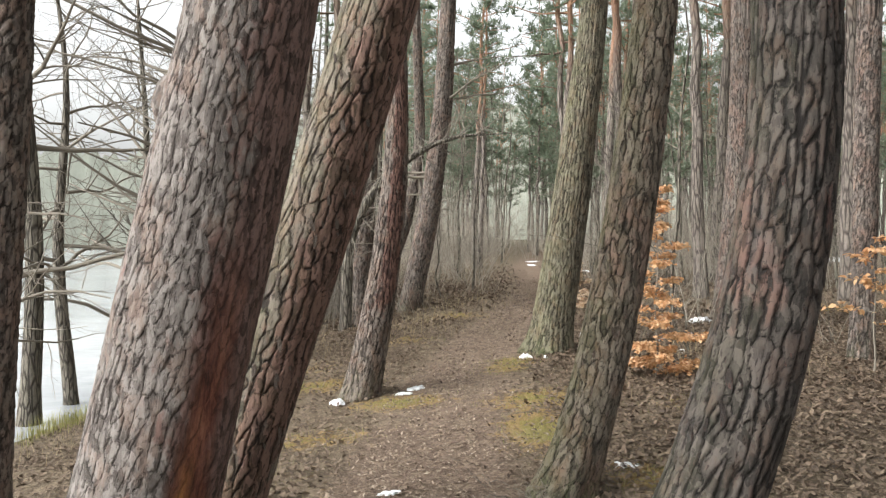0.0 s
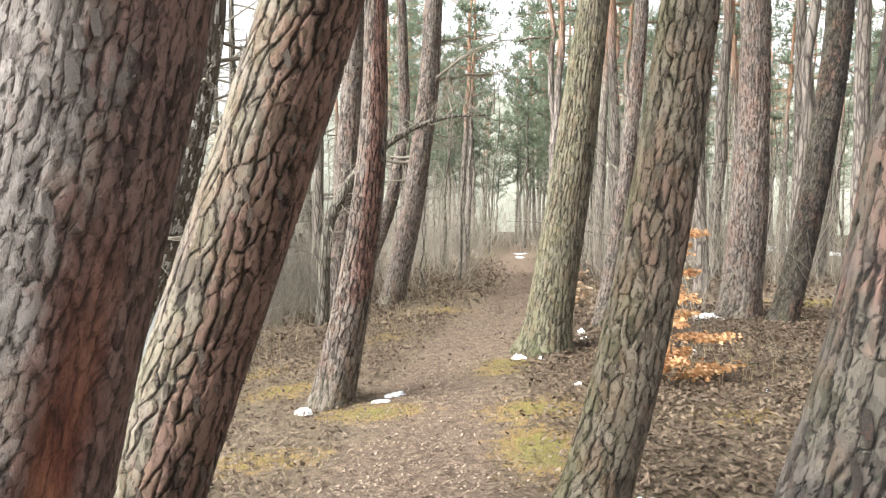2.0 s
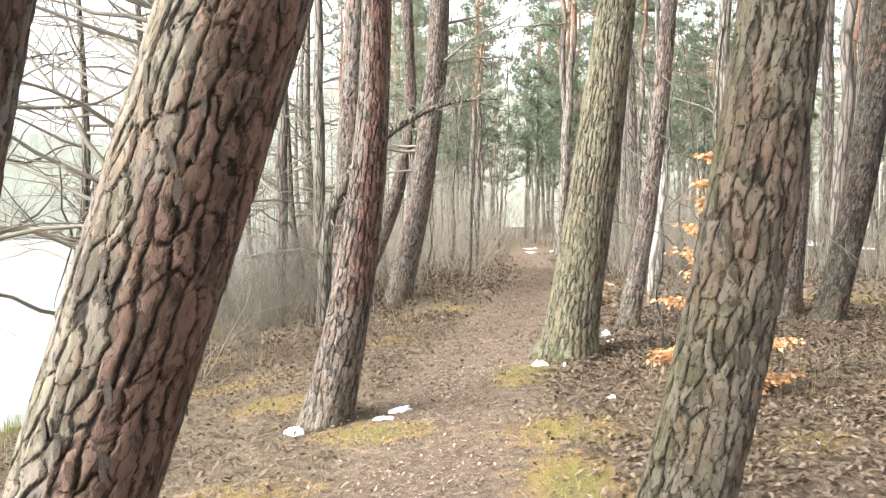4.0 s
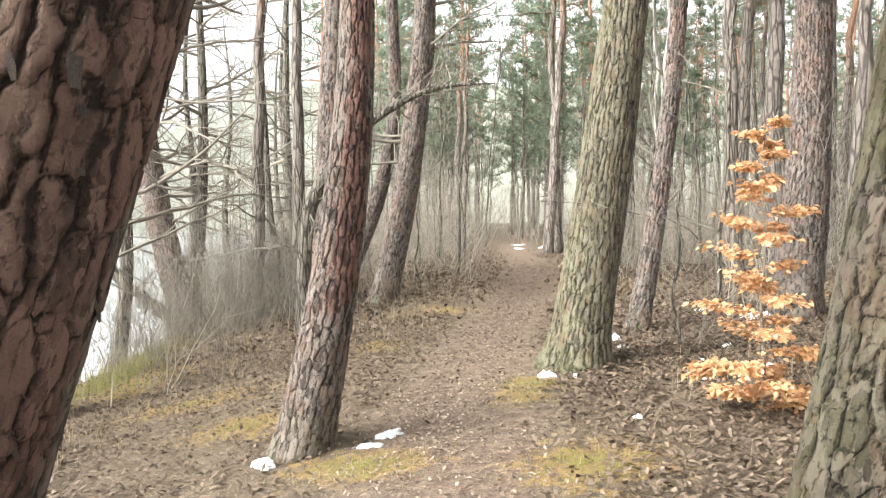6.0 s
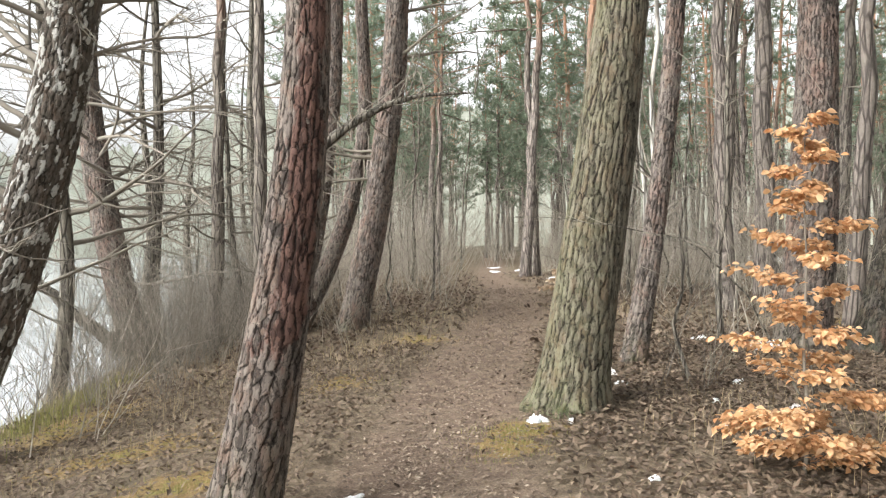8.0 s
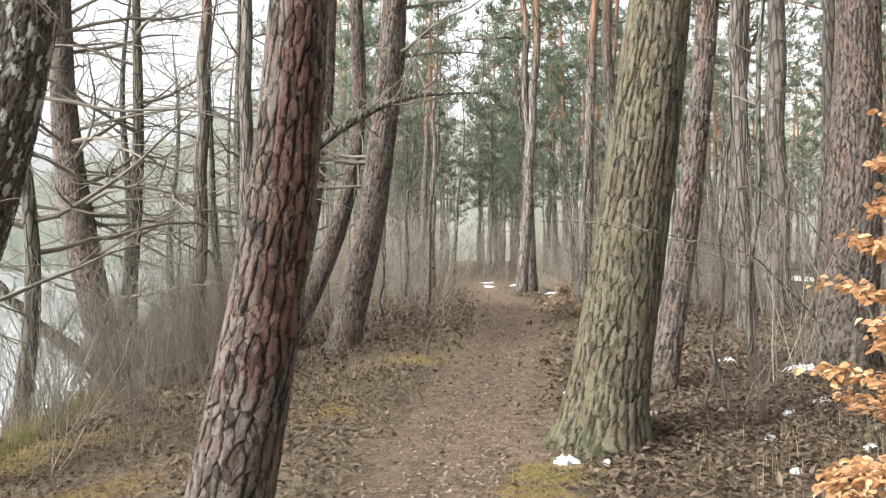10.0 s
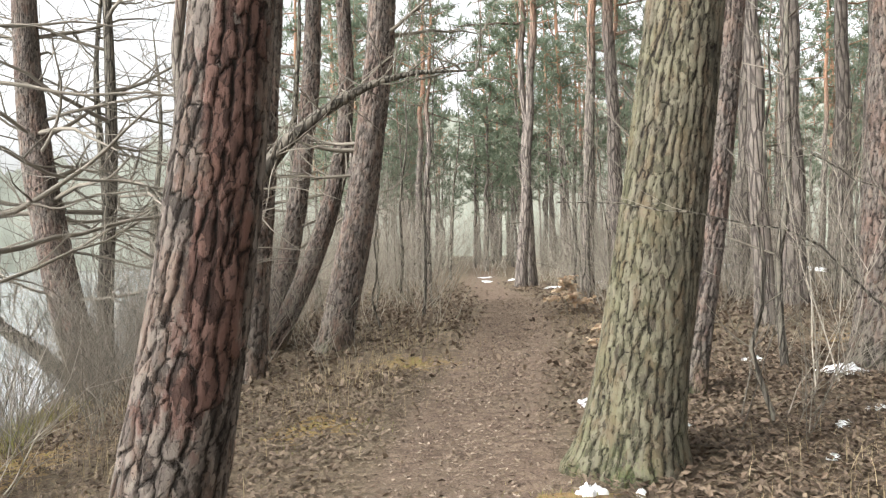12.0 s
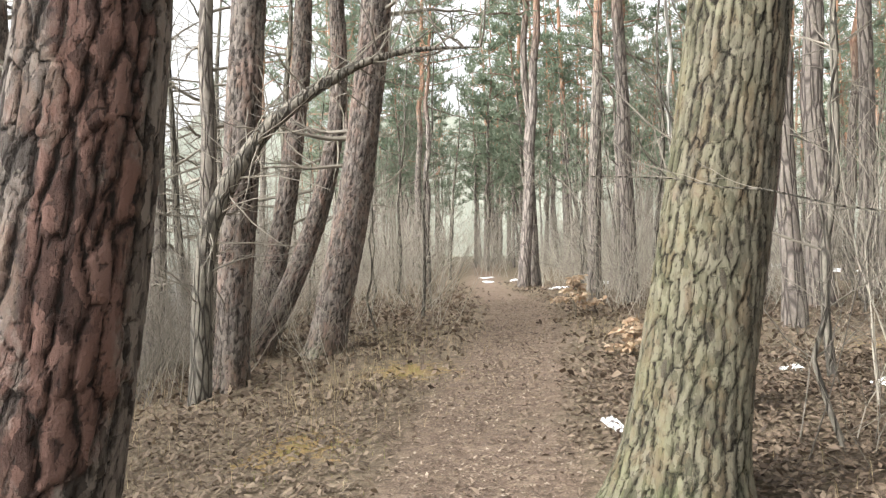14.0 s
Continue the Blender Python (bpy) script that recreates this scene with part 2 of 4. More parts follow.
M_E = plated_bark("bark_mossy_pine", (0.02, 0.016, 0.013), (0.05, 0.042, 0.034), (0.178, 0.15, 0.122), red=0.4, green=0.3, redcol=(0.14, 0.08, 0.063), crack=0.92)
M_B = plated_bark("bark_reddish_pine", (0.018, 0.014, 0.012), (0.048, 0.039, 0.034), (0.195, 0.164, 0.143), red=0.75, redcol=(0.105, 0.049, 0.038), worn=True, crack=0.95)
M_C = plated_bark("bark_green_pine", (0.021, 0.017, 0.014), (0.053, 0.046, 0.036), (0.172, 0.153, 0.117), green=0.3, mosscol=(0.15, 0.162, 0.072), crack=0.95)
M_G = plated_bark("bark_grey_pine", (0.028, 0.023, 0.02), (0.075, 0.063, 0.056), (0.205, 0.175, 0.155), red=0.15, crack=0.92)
M_K = plated_bark("bark_flaking_alder", (0.03, 0.026, 0.02), (0.065, 0.055, 0.045), (0.15, 0.13, 0.11), pale=0.9)
# paler than near bark: the mist before distant trunks is put into this colour
M_PINE = plain_bark("bark_distant_pine", (0.12, 0.102, 0.092), (0.27, 0.23, 0.205), (0.31, 0.175, 0.115), 7.5)
M_GREY = plain_bark("bark_grey_broadleaf", (0.09, 0.08, 0.068), (0.24, 0.215, 0.18), scale=16)
M_BIRCH = plain_bark("bark_pale_birch", (0.28, 0.26, 0.23), (0.6, 0.58, 0.54), scale=6)
M_TWIG = island_mat("bare_twigs", [(0.0, (0.1, 0.088, 0.075)), (0.5, (0.18, 0.158, 0.13)), (1.0, (0.29, 0.26, 0.215))])
M_STEM = island_mat("dry_stems", [(0.0, (0.15, 0.133, 0.11)), (0.5, (0.28, 0.25, 0.205)), (1.0, (0.4, 0.36, 0.3))])
# paled past true needle green, haze over far crowns painted in
M_NEEDLE = island_mat("pine_needles", [(0.0, (0.125, 0.155, 0.11)), (0.5, (0.175, 0.21, 0.15)), (1.0, (0.235, 0.27, 0.195))], 0.7, 0.3, 0.55, 1.0)
M_LITTER = island_mat("fallen_leaves", [(0.0, (0.035, 0.025, 0.018)), (0.3, (0.1, 0.073, 0.053)), (0.6, (0.158, 0.117, 0.084)), (0.9, (0.21, 0.162, 0.118)), (1.0, (0.29, 0.235, 0.178))], 0.8, 0.3, 0.1)
M_CHIP = island_mat("path_litter", [(0.0, (0.045, 0.032, 0.025)), (0.3, (0.12, 0.086, 0.064)), (0.6, (0.21, 0.16, 0.12)), (1.0, (0.4, 0.335, 0.265))], 0.85)
M_GRASS = island_mat("winter_grass", [(0.0, (0.11, 0.13, 0.035)), (0.5, (0.22, 0.22, 0.07)), (1.0, (0.36, 0.31, 0.15))], 0.8, 0.3, 0.3)
M_DRYG = island_mat("dead_grass", [(0.0, (0.2, 0.15, 0.09)), (0.6, (0.36, 0.29, 0.18)), (1.0, (0.48, 0.41, 0.28))], 0.8, 0.3, 0.25)
M_BEECH = object_leaf_mat("copper_beech_leaves", [(0.1, (0.39, 0.19, 0.085)), (0.5, (0.6, 0.365, 0.19)), (0.9, (0.71, 0.5, 0.31))])
M_DRYL = object_leaf_mat("pale_dry_leaves", [(0.1, (0.38, 0.26, 0.17)), (0.6, (0.54, 0.42, 0.3)), (0.95, (0.63, 0.54, 0.43))])
M_SOIL, M_WATER, M_SNOW, M_FAR = ground_mat(), water_mat(), snow_mat(), backdrop_mat()


# ---- mesh helpers ----
def mesh_from(name, verts, quads=None, tris=None, mat=None, attrs=None, smooth=True):
    v = np.asarray(verts, np.float32)
    q = np.zeros((0, 4), np.int32) if quads is None or len(quads) == 0 else np.asarray(quads, np.int32)
    t = np.zeros((0, 3), np.int32) if tris is None or len(tris) == 0 else np.asarray(tris, np.int32)
    me = bpy.data.meshes.new(name)
    me.vertices.add(len(v))
    me.vertices.foreach_set("co", v.ravel())
    me.loops.add(q.size + t.size)
    me.loops.foreach_set("vertex_index", np.concatenate([q.ravel(), t.ravel()]))
    me.polygons.add(len(q) + len(t))
    me.polygons.foreach_set("loop_start", np.concatenate([np.arange(len(q)) * 4, q.size + np.arange(len(t)) * 3]).astype(np.int32))
    me.polygons.foreach_set("use_smooth", np.full(len(q) + len(t), smooth))
    for key, val in (attrs or {}).items():
        me.attributes.new(key, "FLOAT", "POINT").data.foreach_set("value", np.asarray(val, np.float32).ravel())
    if mat:
        me.materials.append(mat)
    me.update(calc_edges=True)
    return me


class Buf:
    """Gathers many small pieces into one mesh."""

    def __init__(self):
        self.v, self.q, self.t, self.n = [], [], [], 0

    def add(self, v, q=None, t=None):
        if q is not None and len(q):
            self.q.append(np.asarray(q) + self.n)
        if t is not None and len(t):
            self.t.append(np.asarray(t) + self.n)
        self.v.append(np.asarray(v, float))
        self.n += len(v)

    def arrays(self):
        return (np.concatenate(self.v), np.concatenate(self.q) if self.q else np.zeros((0, 4), int), np.concatenate(self.t) if self.t else np.zeros((0, 3), int))

    def mesh(self, name, mat, smooth=True):
        v, q, t = self.arrays()
        return mesh_from(name, v, q, t, mat, smooth=smooth)


def tube(buf, pts, rad, sides=4):
    pts, rad = np.asarray(pts, float), np.asarray(rad, float)
    n = len(pts)
    tan = np.gradient(pts, axis=0)
    tan /= np.linalg.norm(tan, axis=1, keepdims=True) + 1e-9
    ref = np.array([0.31, 0.17, 0.93]) if abs(tan[0, 2]) < 0.8 else np.array([0.9, 0.3, 0.1])
    a = np.cross(tan, ref)
    a /= np.linalg.norm(a, axis=1, keepdims=True) + 1e-9
    b = np.cross(tan, a)
    th = np.arange(sides) * 2 * math.pi / sides
    ring = pts[:, None] + rad[:, None, None] * (np.cos(th)[None, :, None] * a[:, None] + np.sin(th)[None, :, None] * b[:, None])
    i, j = np.meshgrid(np.arange(n - 1), np.arange(sides), indexing="ij")
    k = (j + 1) % sides
    q = np.stack([i * sides + j, i * sides + k, (i + 1) * sides + k, (i + 1) * sides + j], -1).reshape(-1, 4)
    buf.add(ring.reshape(-1, 3), q)


def thing(name, label, category, x=0.0, y=0.0, z=0.0, group="", kind=""):
    e = new(name)
    e.empty_display_size = 0.2
    e.location = (x, y, z)
    return tagged(e, label, category, group, kind)


def part(name, me, parent, label=""):
    o = new(name, me)
    o.parent = parent
    return tagged(o, label)


# ---- ground, lake, distance ----
PATH_Y = [-20, 0, 4, 8, 10, 13, 16, 20, 24, 33, 40, 60, 90]
PATH_X = [-0.6, -0.25, -0.2, 0.0, 0.33, 0.8, 1.5, 2.35, 2.95, 3.4, 4.4, 7.0, 9.0]


def path_x(y):
    return np.interp(y, PATH_Y, PATH_X)


def hash01(i, j, k=0):
    h = np.sin(i * 127.1 + j * 311.7 + k * 74.7) * 43758.5453
    return h - np.floor(h)


def soft_noise(x, y, scale, k=0):
    x, y = np.asarray(x, float) * scale, np.asarray(y, float) * scale
    i, j = np.floor(x), np.floor(y)
    u, v = x - i, y - j
    u, v = u * u * (3 - 2 * u), v * v * (3 - 2 * v)
    return (hash01(i, j, k) * (1 - u) + hash01(i + 1, j, k) * u) * (1 - v) + (hash01(i, j + 1, k) * (1 - u) + hash01(i + 1, j + 1, k) * u) * v - 0.5


WATER = -1.05


def height(x, y):
    """The lie of the land: a bank that falls to the lake on one side and rises gently on the other."""
    x, y = np.asarray(x, float), np.asarray(y, float)
    lo = np.clip(-x, 0, None)
    s = lo * np.clip(1 - np.where(y > 12, 0.008 * (y - 12), 0.03 * (12 - y)), 0.6, 1.0)
    left = np.maximum(-0.125 * s - 0.014 * s * s, -1.9)
    far_shore = np.clip((lo - 95) / 40, 0, 1) * 4.0
    right = 0.2 * np.tanh(np.clip(x, 0, None) / 4)
    p = np.exp(-(((x - path_x(y)) / 0.62) ** 2))
    rough = 0.05 * soft_noise(x, y, 1.1) + 0.03 * soft_noise(x, y, 3.3, 1) + 0.25 * soft_noise(x, y, 0.12, 2) * np.clip((np.abs(x) + y - 20) / 20, 0, 1)
    return -0.07 + left + far_shore + right - 0.035 * p + rough * (1 - 0.6 * p)


def hgt(x, y):
    return float(height(x, y))


def spread(lo, hi, d, far, grow=1.22):
    mid = list(np.arange(lo, hi + d / 2, d))
    a, s = [lo], d
    while a[-1] > -far:
        s *= grow
        a.append(a[-1] - s)
    b, s = [mid[-1]], d
    while b[-1] < far:
        s *= grow
        b.append(b[-1] + s)
    return np.array(a[:0:-1] + mid + b[1:])


MOSS = [(0.8, 6.5, 0.32, 0.75, 1.0), (-0.45, 8.1, 0.5, 0.35, 0.9), (0.95, 7.7, 0.55, 0.5, 0.8), (-1.5, 9.5, 0.55, 0.5, 0.75), (-2.3, 11.0, 0.9, 0.5, 0.7),
        (0.75, 9.6, 0.3, 0.4, 0.7), (-1.2, 6.9, 0.6, 0.4, 0.6), (-0.6, 12.6, 0.5, 0.7, 0.55), (0.3, 15.5, 0.6, 0.8, 0.6), (1.35, 5.2, 0.3, 0.35, 0.65),
        (6.8, 15.2, 1.4, 1.0, 0.9), (0.9, 10.0, 0.35, 0.3, 0.8), (-3.6, 13.3, 0.8, 1.2, 0.8), (-1.7, 5.4, 0.7, 0.8, 0.5), (2.4, 7.2, 0.5, 0.4, 0.5)]


def build_ground():
    xs, ys = spread(-4.5, 6.0, 0.07, 2600), spread(2.5, 20.0, 0.08, 2600)
    X, Y = np.meshgrid(xs, ys)
    Z = height(X, Y)
    Z += (0.02 * soft_noise(X, Y, 9, 4) + 0.012 * soft_noise(X, Y, 14, 5)) * (np.abs(X - path_x(Y)) > 0.7)
    w = 0.62 + 0.12 * soft_noise(X, Y, 0.6, 7)
    pth = np.clip(1.25 - np.abs(X - path_x(Y)) / w * 0.75, 0, 1)
    ms = np.zeros_like(X)
    for mx, my, rx, ry, s in MOSS:
        ms = np.maximum(ms, s * np.exp(-((X - mx) / rx) ** 2 - ((Y - my) / ry) ** 2))
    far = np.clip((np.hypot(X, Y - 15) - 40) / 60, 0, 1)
    ny, nx = X.shape
    i, j = np.meshgrid(np.arange(ny - 1), np.arange(nx - 1), indexing="ij")
    q = np.stack([i * nx + j, i * nx + j + 1, (i + 1) * nx + j + 1, (i + 1) * nx + j], -1).reshape(-1, 4)
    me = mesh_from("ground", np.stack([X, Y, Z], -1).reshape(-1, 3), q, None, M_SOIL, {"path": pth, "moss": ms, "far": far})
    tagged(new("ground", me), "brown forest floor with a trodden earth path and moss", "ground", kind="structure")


def build_lake():
    xs = np.array([-140, -100, -60, -30, -15, -8, -5, -3.4])
    ys = np.array([-120, -60, -20, 0, 10, 20, 30, 45, 70, 110, 160])
    X, Y = np.meshgrid(xs, ys)
    nx = len(xs)
    i, j = np.meshgrid(np.arange(len(ys) - 1), np.arange(nx - 1), indexing="ij")
    q = np.stack([i * nx + j, i * nx + j + 1, (i + 1) * nx + j + 1, (i + 1) * nx + j], -1).reshape(-1, 4)
    tagged(new("water", mesh_from("water", np.stack([X, Y, X * 0 + WATER], -1).reshape(-1, 3), q, None, M_WATER)), "pale frozen lake surface beside the wooded bank", "lake", kind="structure")


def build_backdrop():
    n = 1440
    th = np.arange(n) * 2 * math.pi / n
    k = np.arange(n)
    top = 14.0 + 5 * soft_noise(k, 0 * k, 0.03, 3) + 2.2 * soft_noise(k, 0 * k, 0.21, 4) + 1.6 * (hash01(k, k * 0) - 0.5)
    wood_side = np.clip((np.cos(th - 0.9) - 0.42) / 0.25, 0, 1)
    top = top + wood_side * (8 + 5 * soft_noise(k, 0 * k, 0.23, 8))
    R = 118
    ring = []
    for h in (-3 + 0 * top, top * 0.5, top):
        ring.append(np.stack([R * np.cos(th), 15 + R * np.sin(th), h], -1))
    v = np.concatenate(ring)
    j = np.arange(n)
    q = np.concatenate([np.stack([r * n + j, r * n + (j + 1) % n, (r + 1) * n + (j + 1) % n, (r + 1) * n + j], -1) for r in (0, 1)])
    tagged(new("backdrop", mesh_from("backdrop", v, q, None, M_FAR, smooth=False)), "grey-green line of far woods round the lake, mist painted and glowing", "woods", kind="structure")


build_ground()
build_lake()
build_backdrop()


# ---- trunks with bark plates ----
def cells(u, v, wrap, k, wide, tall):
    """Distance in metres to the edge of the plate, how upright that edge runs, the plate's random number and the way from its middle; u wraps round the trunk."""
    iu, iv = np.floor(u), np.floor(v)
    d1, d2 = np.full(u.shape, 9.0), np.full(u.shape, 9.0)
    rid, au, av, bu, bv = (np.zeros(u.shape) for _ in range(5))
    for a in (-1, 0, 1):
        for b in (-1, 0, 1):
            cu, cv = iu + a, iv + b
            wu = np.mod(cu, wrap)
            pu, pv = cu + 0.5 + 0.85 * (hash01(wu, cv, k) - 0.5), cv + 0.5 + 0.85 * (hash01(wu, cv, k + 1) - 0.5)
            d = np.hypot(u - pu, v - pv)
            near, second = d < d1, (d >= d1) & (d < d2)
            d2 = np.where(near, d1, np.where(second, d, d2))
            bu, bv = np.where(near, au, np.where(second, pu, bu)), np.where(near, av, np.where(second, pv, bv))
            rid = np.where(near, hash01(wu, cv, k + 2), rid)
            au, av = np.where(near, pu, au), np.where(near, pv, av)
            d1 = np.where(near, d, d1)
    nu, nv = bu - au, bv - av
    ln = np.hypot(nu, nv) + 1e-6
    slope = np.hypot(nu / ln / wide, nv / ln / tall)
    return (d2 * d2 - d1 * d1) / (2 * ln) / slope, np.abs(nu / ln / wide) / slope, rid, v - av


def plated_trunk(name, mat, xz, rz, ground, tall, plate=(0.045, 0.12), depth=0.014, fine=0.011, fine_to=3.8, seed=1, scar=None, resin=None, green_side=None, flare=0.3, bend=0.0, rift=None, worn=None, half=0.006, swell=0.0, foot_shift=0.0, moss_to=0.22):
    """A leaning trunk from below the ground to its thin top. xz: how its axis runs with height; rz: its radius with height."""
    r0 = rz[0]
    turn = min(fine / r0, 0.26)
    th = np.concatenate([np.arange(-math.pi, -1.95, 3 * turn), np.arange(-1.95, 1.95, turn), np.arange(1.95, math.pi - turn, 3 * turn)]) - math.pi / 2
    n = len(th)
    zs = np.concatenate([np.arange(-0.3, fine_to, fine * 1.25), fine_to + (tall - fine_to) * np.linspace(0.0, 1, 26) ** 1.3])
    zc = np.minimum(zs + ground, 4.5)
    ax = xz[0] + xz[1] * zc + xz[2] * zc * zc
    slope = (xz[1] + 2 * xz[2] * 4.5) * 0.6
    ax = ax + np.clip(zs + ground - 4.5, 0, None) * slope - (xz[0] + xz[1] * ground + xz[2] * ground ** 2)
    ax = ax + foot_shift * np.exp(-np.clip(zs, 0, None) / 0.4)
    ay = bend * np.clip(zs, 0, None)
    rad = np.maximum(rz[0] + rz[1] * np.minimum(zs + ground, 4.5), 0.6 * r0) * np.clip(1 - np.clip(zs - 4.5, 0, None) / (tall - 4.0), 0.05, 1)
    rad = rad + swell * np.exp(-np.clip(zs, 0, None) / 1.2)
    TH, Z = np.meshgrid(th, zs)
    h = np.clip(Z, 0, None)
    lob = 0.6 + 0.5 * np.cos(3 * TH + seed) + 0.4 * np.cos(5 * TH + 2.3 * seed)
    wave = 1 + 0.025 * np.sin(2 * TH + 1.7 * Z + seed) + 0.02 * np.sin(3 * TH - 2.3 * Z)
    R = rad[:, None] * wave * (1 + flare * np.exp(-h / 0.2) * (0.55 + 0.45 * lob))
    wrap = max(6, round(2 * math.pi * r0 / plate[0]))
    ring_u, ring_v = r0 * np.cos(TH), r0 * np.sin(TH)

    def skin(scale, k, zs_=1.0):
        return soft_noise(ring_u + 0.37 * ring_v + Z * 0.13, Z * zs_ + ring_v * 0.7, scale, k) + soft_noise(ring_v - 0.2 * Z, Z * zs_ - ring_u, scale, k + 1)

    u = TH / (2 * math.pi) * wrap + 0.34 * skin(4, seed, 0.6) + 0.26 * skin(17, seed + 2) + 0.12 * skin(50, seed + 4)
    v = Z / plate[1] + 0.5 * skin(6, seed + 6) + 0.3 * skin(19, seed + 8) + 0.1 * skin(60, seed + 10)
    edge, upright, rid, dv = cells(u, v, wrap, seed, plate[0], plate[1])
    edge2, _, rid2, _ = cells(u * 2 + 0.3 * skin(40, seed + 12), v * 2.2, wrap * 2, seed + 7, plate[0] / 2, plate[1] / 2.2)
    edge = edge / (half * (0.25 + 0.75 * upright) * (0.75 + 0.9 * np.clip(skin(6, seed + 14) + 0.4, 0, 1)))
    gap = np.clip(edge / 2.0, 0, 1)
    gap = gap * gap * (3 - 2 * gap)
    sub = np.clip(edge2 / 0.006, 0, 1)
    lay = 2.6 * (skin(14, seed + 16, 0.6) + 0.6 * skin(38, seed + 18, 0.7))
    st = np.floor(lay)
    terrace = st + np.clip((lay - st) / 0.18, 0, 1)
    terrace = np.clip(terrace, -3, 3) / 3
    S = np.zeros_like(Z)
    if scar:
        mid, wid, zlo, zhi = scar
        S = np.exp(-((np.mod(TH - mid + 0.03 * Z + math.pi, 2 * math.pi) - math.pi + 0.12 * skin(5, 9) + 0.08 * skin(18, 11)) / wid) ** 4) * np.clip((Z - zlo) * 3, 0, 1) * np.clip((zhi - Z) * 1.5, 0, 1)
    if rift:
        ra, rw, rlo, rhi = rift
        cut = np.exp(-((np.mod(TH - ra - 0.03 * np.sin(5 * Z) + math.pi, 2 * math.pi) - math.pi) / rw) ** 2) * (Z > rlo) * (Z < rhi)
        gap, edge = gap * (1 - cut), edge * (1 - cut)
    relief = depth * (gap * (0.6 + 0.4 * rid - 0.35 * dv) + 0.14 * sub * rid2 * gap + 0.14 * terrace) * (1 - 0.75 * S) + 0.05 * depth * skin(60, seed + 30)
    fade = np.clip((fine_to + 2 - Z) / 2, 0.15, 1)
    R = R + (relief - depth * 0.6) * fade - 0.02 * S
    X = ax[:, None] + R * np.cos(TH)
    Y = ay[:, None] + R * np.sin(TH)
    worn_at = np.zeros_like(Z)
    if worn:
        wa, ww, wlo, whi = worn
        worn_at = np.exp(-((np.mod(TH - wa + math.pi, 2 * math.pi) - math.pi) / ww) ** 2) * np.clip((Z - wlo) / 0.35, 0, 1) * np.clip((whi - Z) / 0.5, 0, 1)
    G = 0.5 + 0.5 * np.cos(TH - (green_side if green_side is not None else math.pi))
    RS = np.zeros_like(Z)
    if resin:
        ra, rw, rlo, rhi = resin
        RS = np.exp(-((np.mod(TH - ra + math.pi, 2 * math.pi) - math.pi) / rw) ** 2) * np.exp(-((Z - (rlo + rhi) / 2) / (rhi - rlo)) ** 2) * (0.5 + 1.2 * soft_noise(TH * 20, Z * 14, 1.0, 5))
    m = len(zs)
    i, j = np.meshgrid(np.arange(m - 1), np.arange(n), indexing="ij")
    k = (j + 1) % n
    q = np.stack([i * n + j, i * n + k, (i + 1) * n + k, (i + 1) * n + j], -1).reshape(-1, 4)
    foot = np.exp(-h / moss_to) * (0.4 + soft_noise(TH * 3, Z * 3, 1, seed))
    me = mesh_from(name, np.stack([X, Y, Z], -1).reshape(-1, 3), q, None, mat,
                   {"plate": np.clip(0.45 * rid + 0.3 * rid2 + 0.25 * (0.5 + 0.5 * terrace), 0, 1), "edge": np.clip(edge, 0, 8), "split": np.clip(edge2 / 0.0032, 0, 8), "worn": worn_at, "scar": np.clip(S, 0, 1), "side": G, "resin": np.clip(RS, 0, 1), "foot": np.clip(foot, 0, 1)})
    return me, lambda h: (float(np.interp(h, zs, ax)), float(np.interp(h, zs, ay)), h)


# ---- twigs, branches and crowns ----
rng = random.Random(11)


def grow(buf, start, way, length, radius, level, lift=0.0, fork=6, wob=0.22, rr=None, sides=(6, 5, 3, 3), thin=0.25):
    rr = rr or rng
    n = (8, 6, 5, 3)[min(level, 3)]
    p, d = np.array(start, float), np.array(way, float)
    d /= np.linalg.norm(d)
    pts, dirs = [p.copy()], [d.copy()]
    for s in range(n):
        d = d + np.array([rr.uniform(-wob, wob), rr.uniform(-wob, wob), rr.uniform(-wob, wob) + lift])
        d /= np.linalg.norm(d)
        p = p + d * length / n
        pts.append(p.copy())
        dirs.append(d.copy())
    rad = radius * np.linspace(1, thin, n + 1)
    tube(buf, pts, rad, sides[min(level, 3)])
    return pts, dirs, rad


def branchy(buf, start, way, length, radius, level, last, forks, rr, lift=0.05, wob=0.22):
    pts, dirs, rad = grow(buf, start, way, length, radius, level, lift, wob=wob, rr=rr)
    if level >= last:
        return
    for k in range(forks[level]):
        f = rr.uniform(0.2, 1.0)
        i = min(int(f * (len(pts) - 1)), len(pts) - 2)
        s = pts[i] + (pts[i + 1] - pts[i]) * (f * (len(pts) - 1) - i)
        side = np.array([rr.gauss(0, 1), rr.gauss(0, 1), rr.gauss(0, 0.7)])
        w = dirs[i] * 0.75 + side / (np.linalg.norm(side) + 1e-6) * 0.85
        branchy(buf, s, w, length * rr.uniform(0.28, 0.55) * (1.15 - 0.5 * f), max(rad[i] * 0.5, 0.0022), level + 1, last, forks, rr, lift, wob)


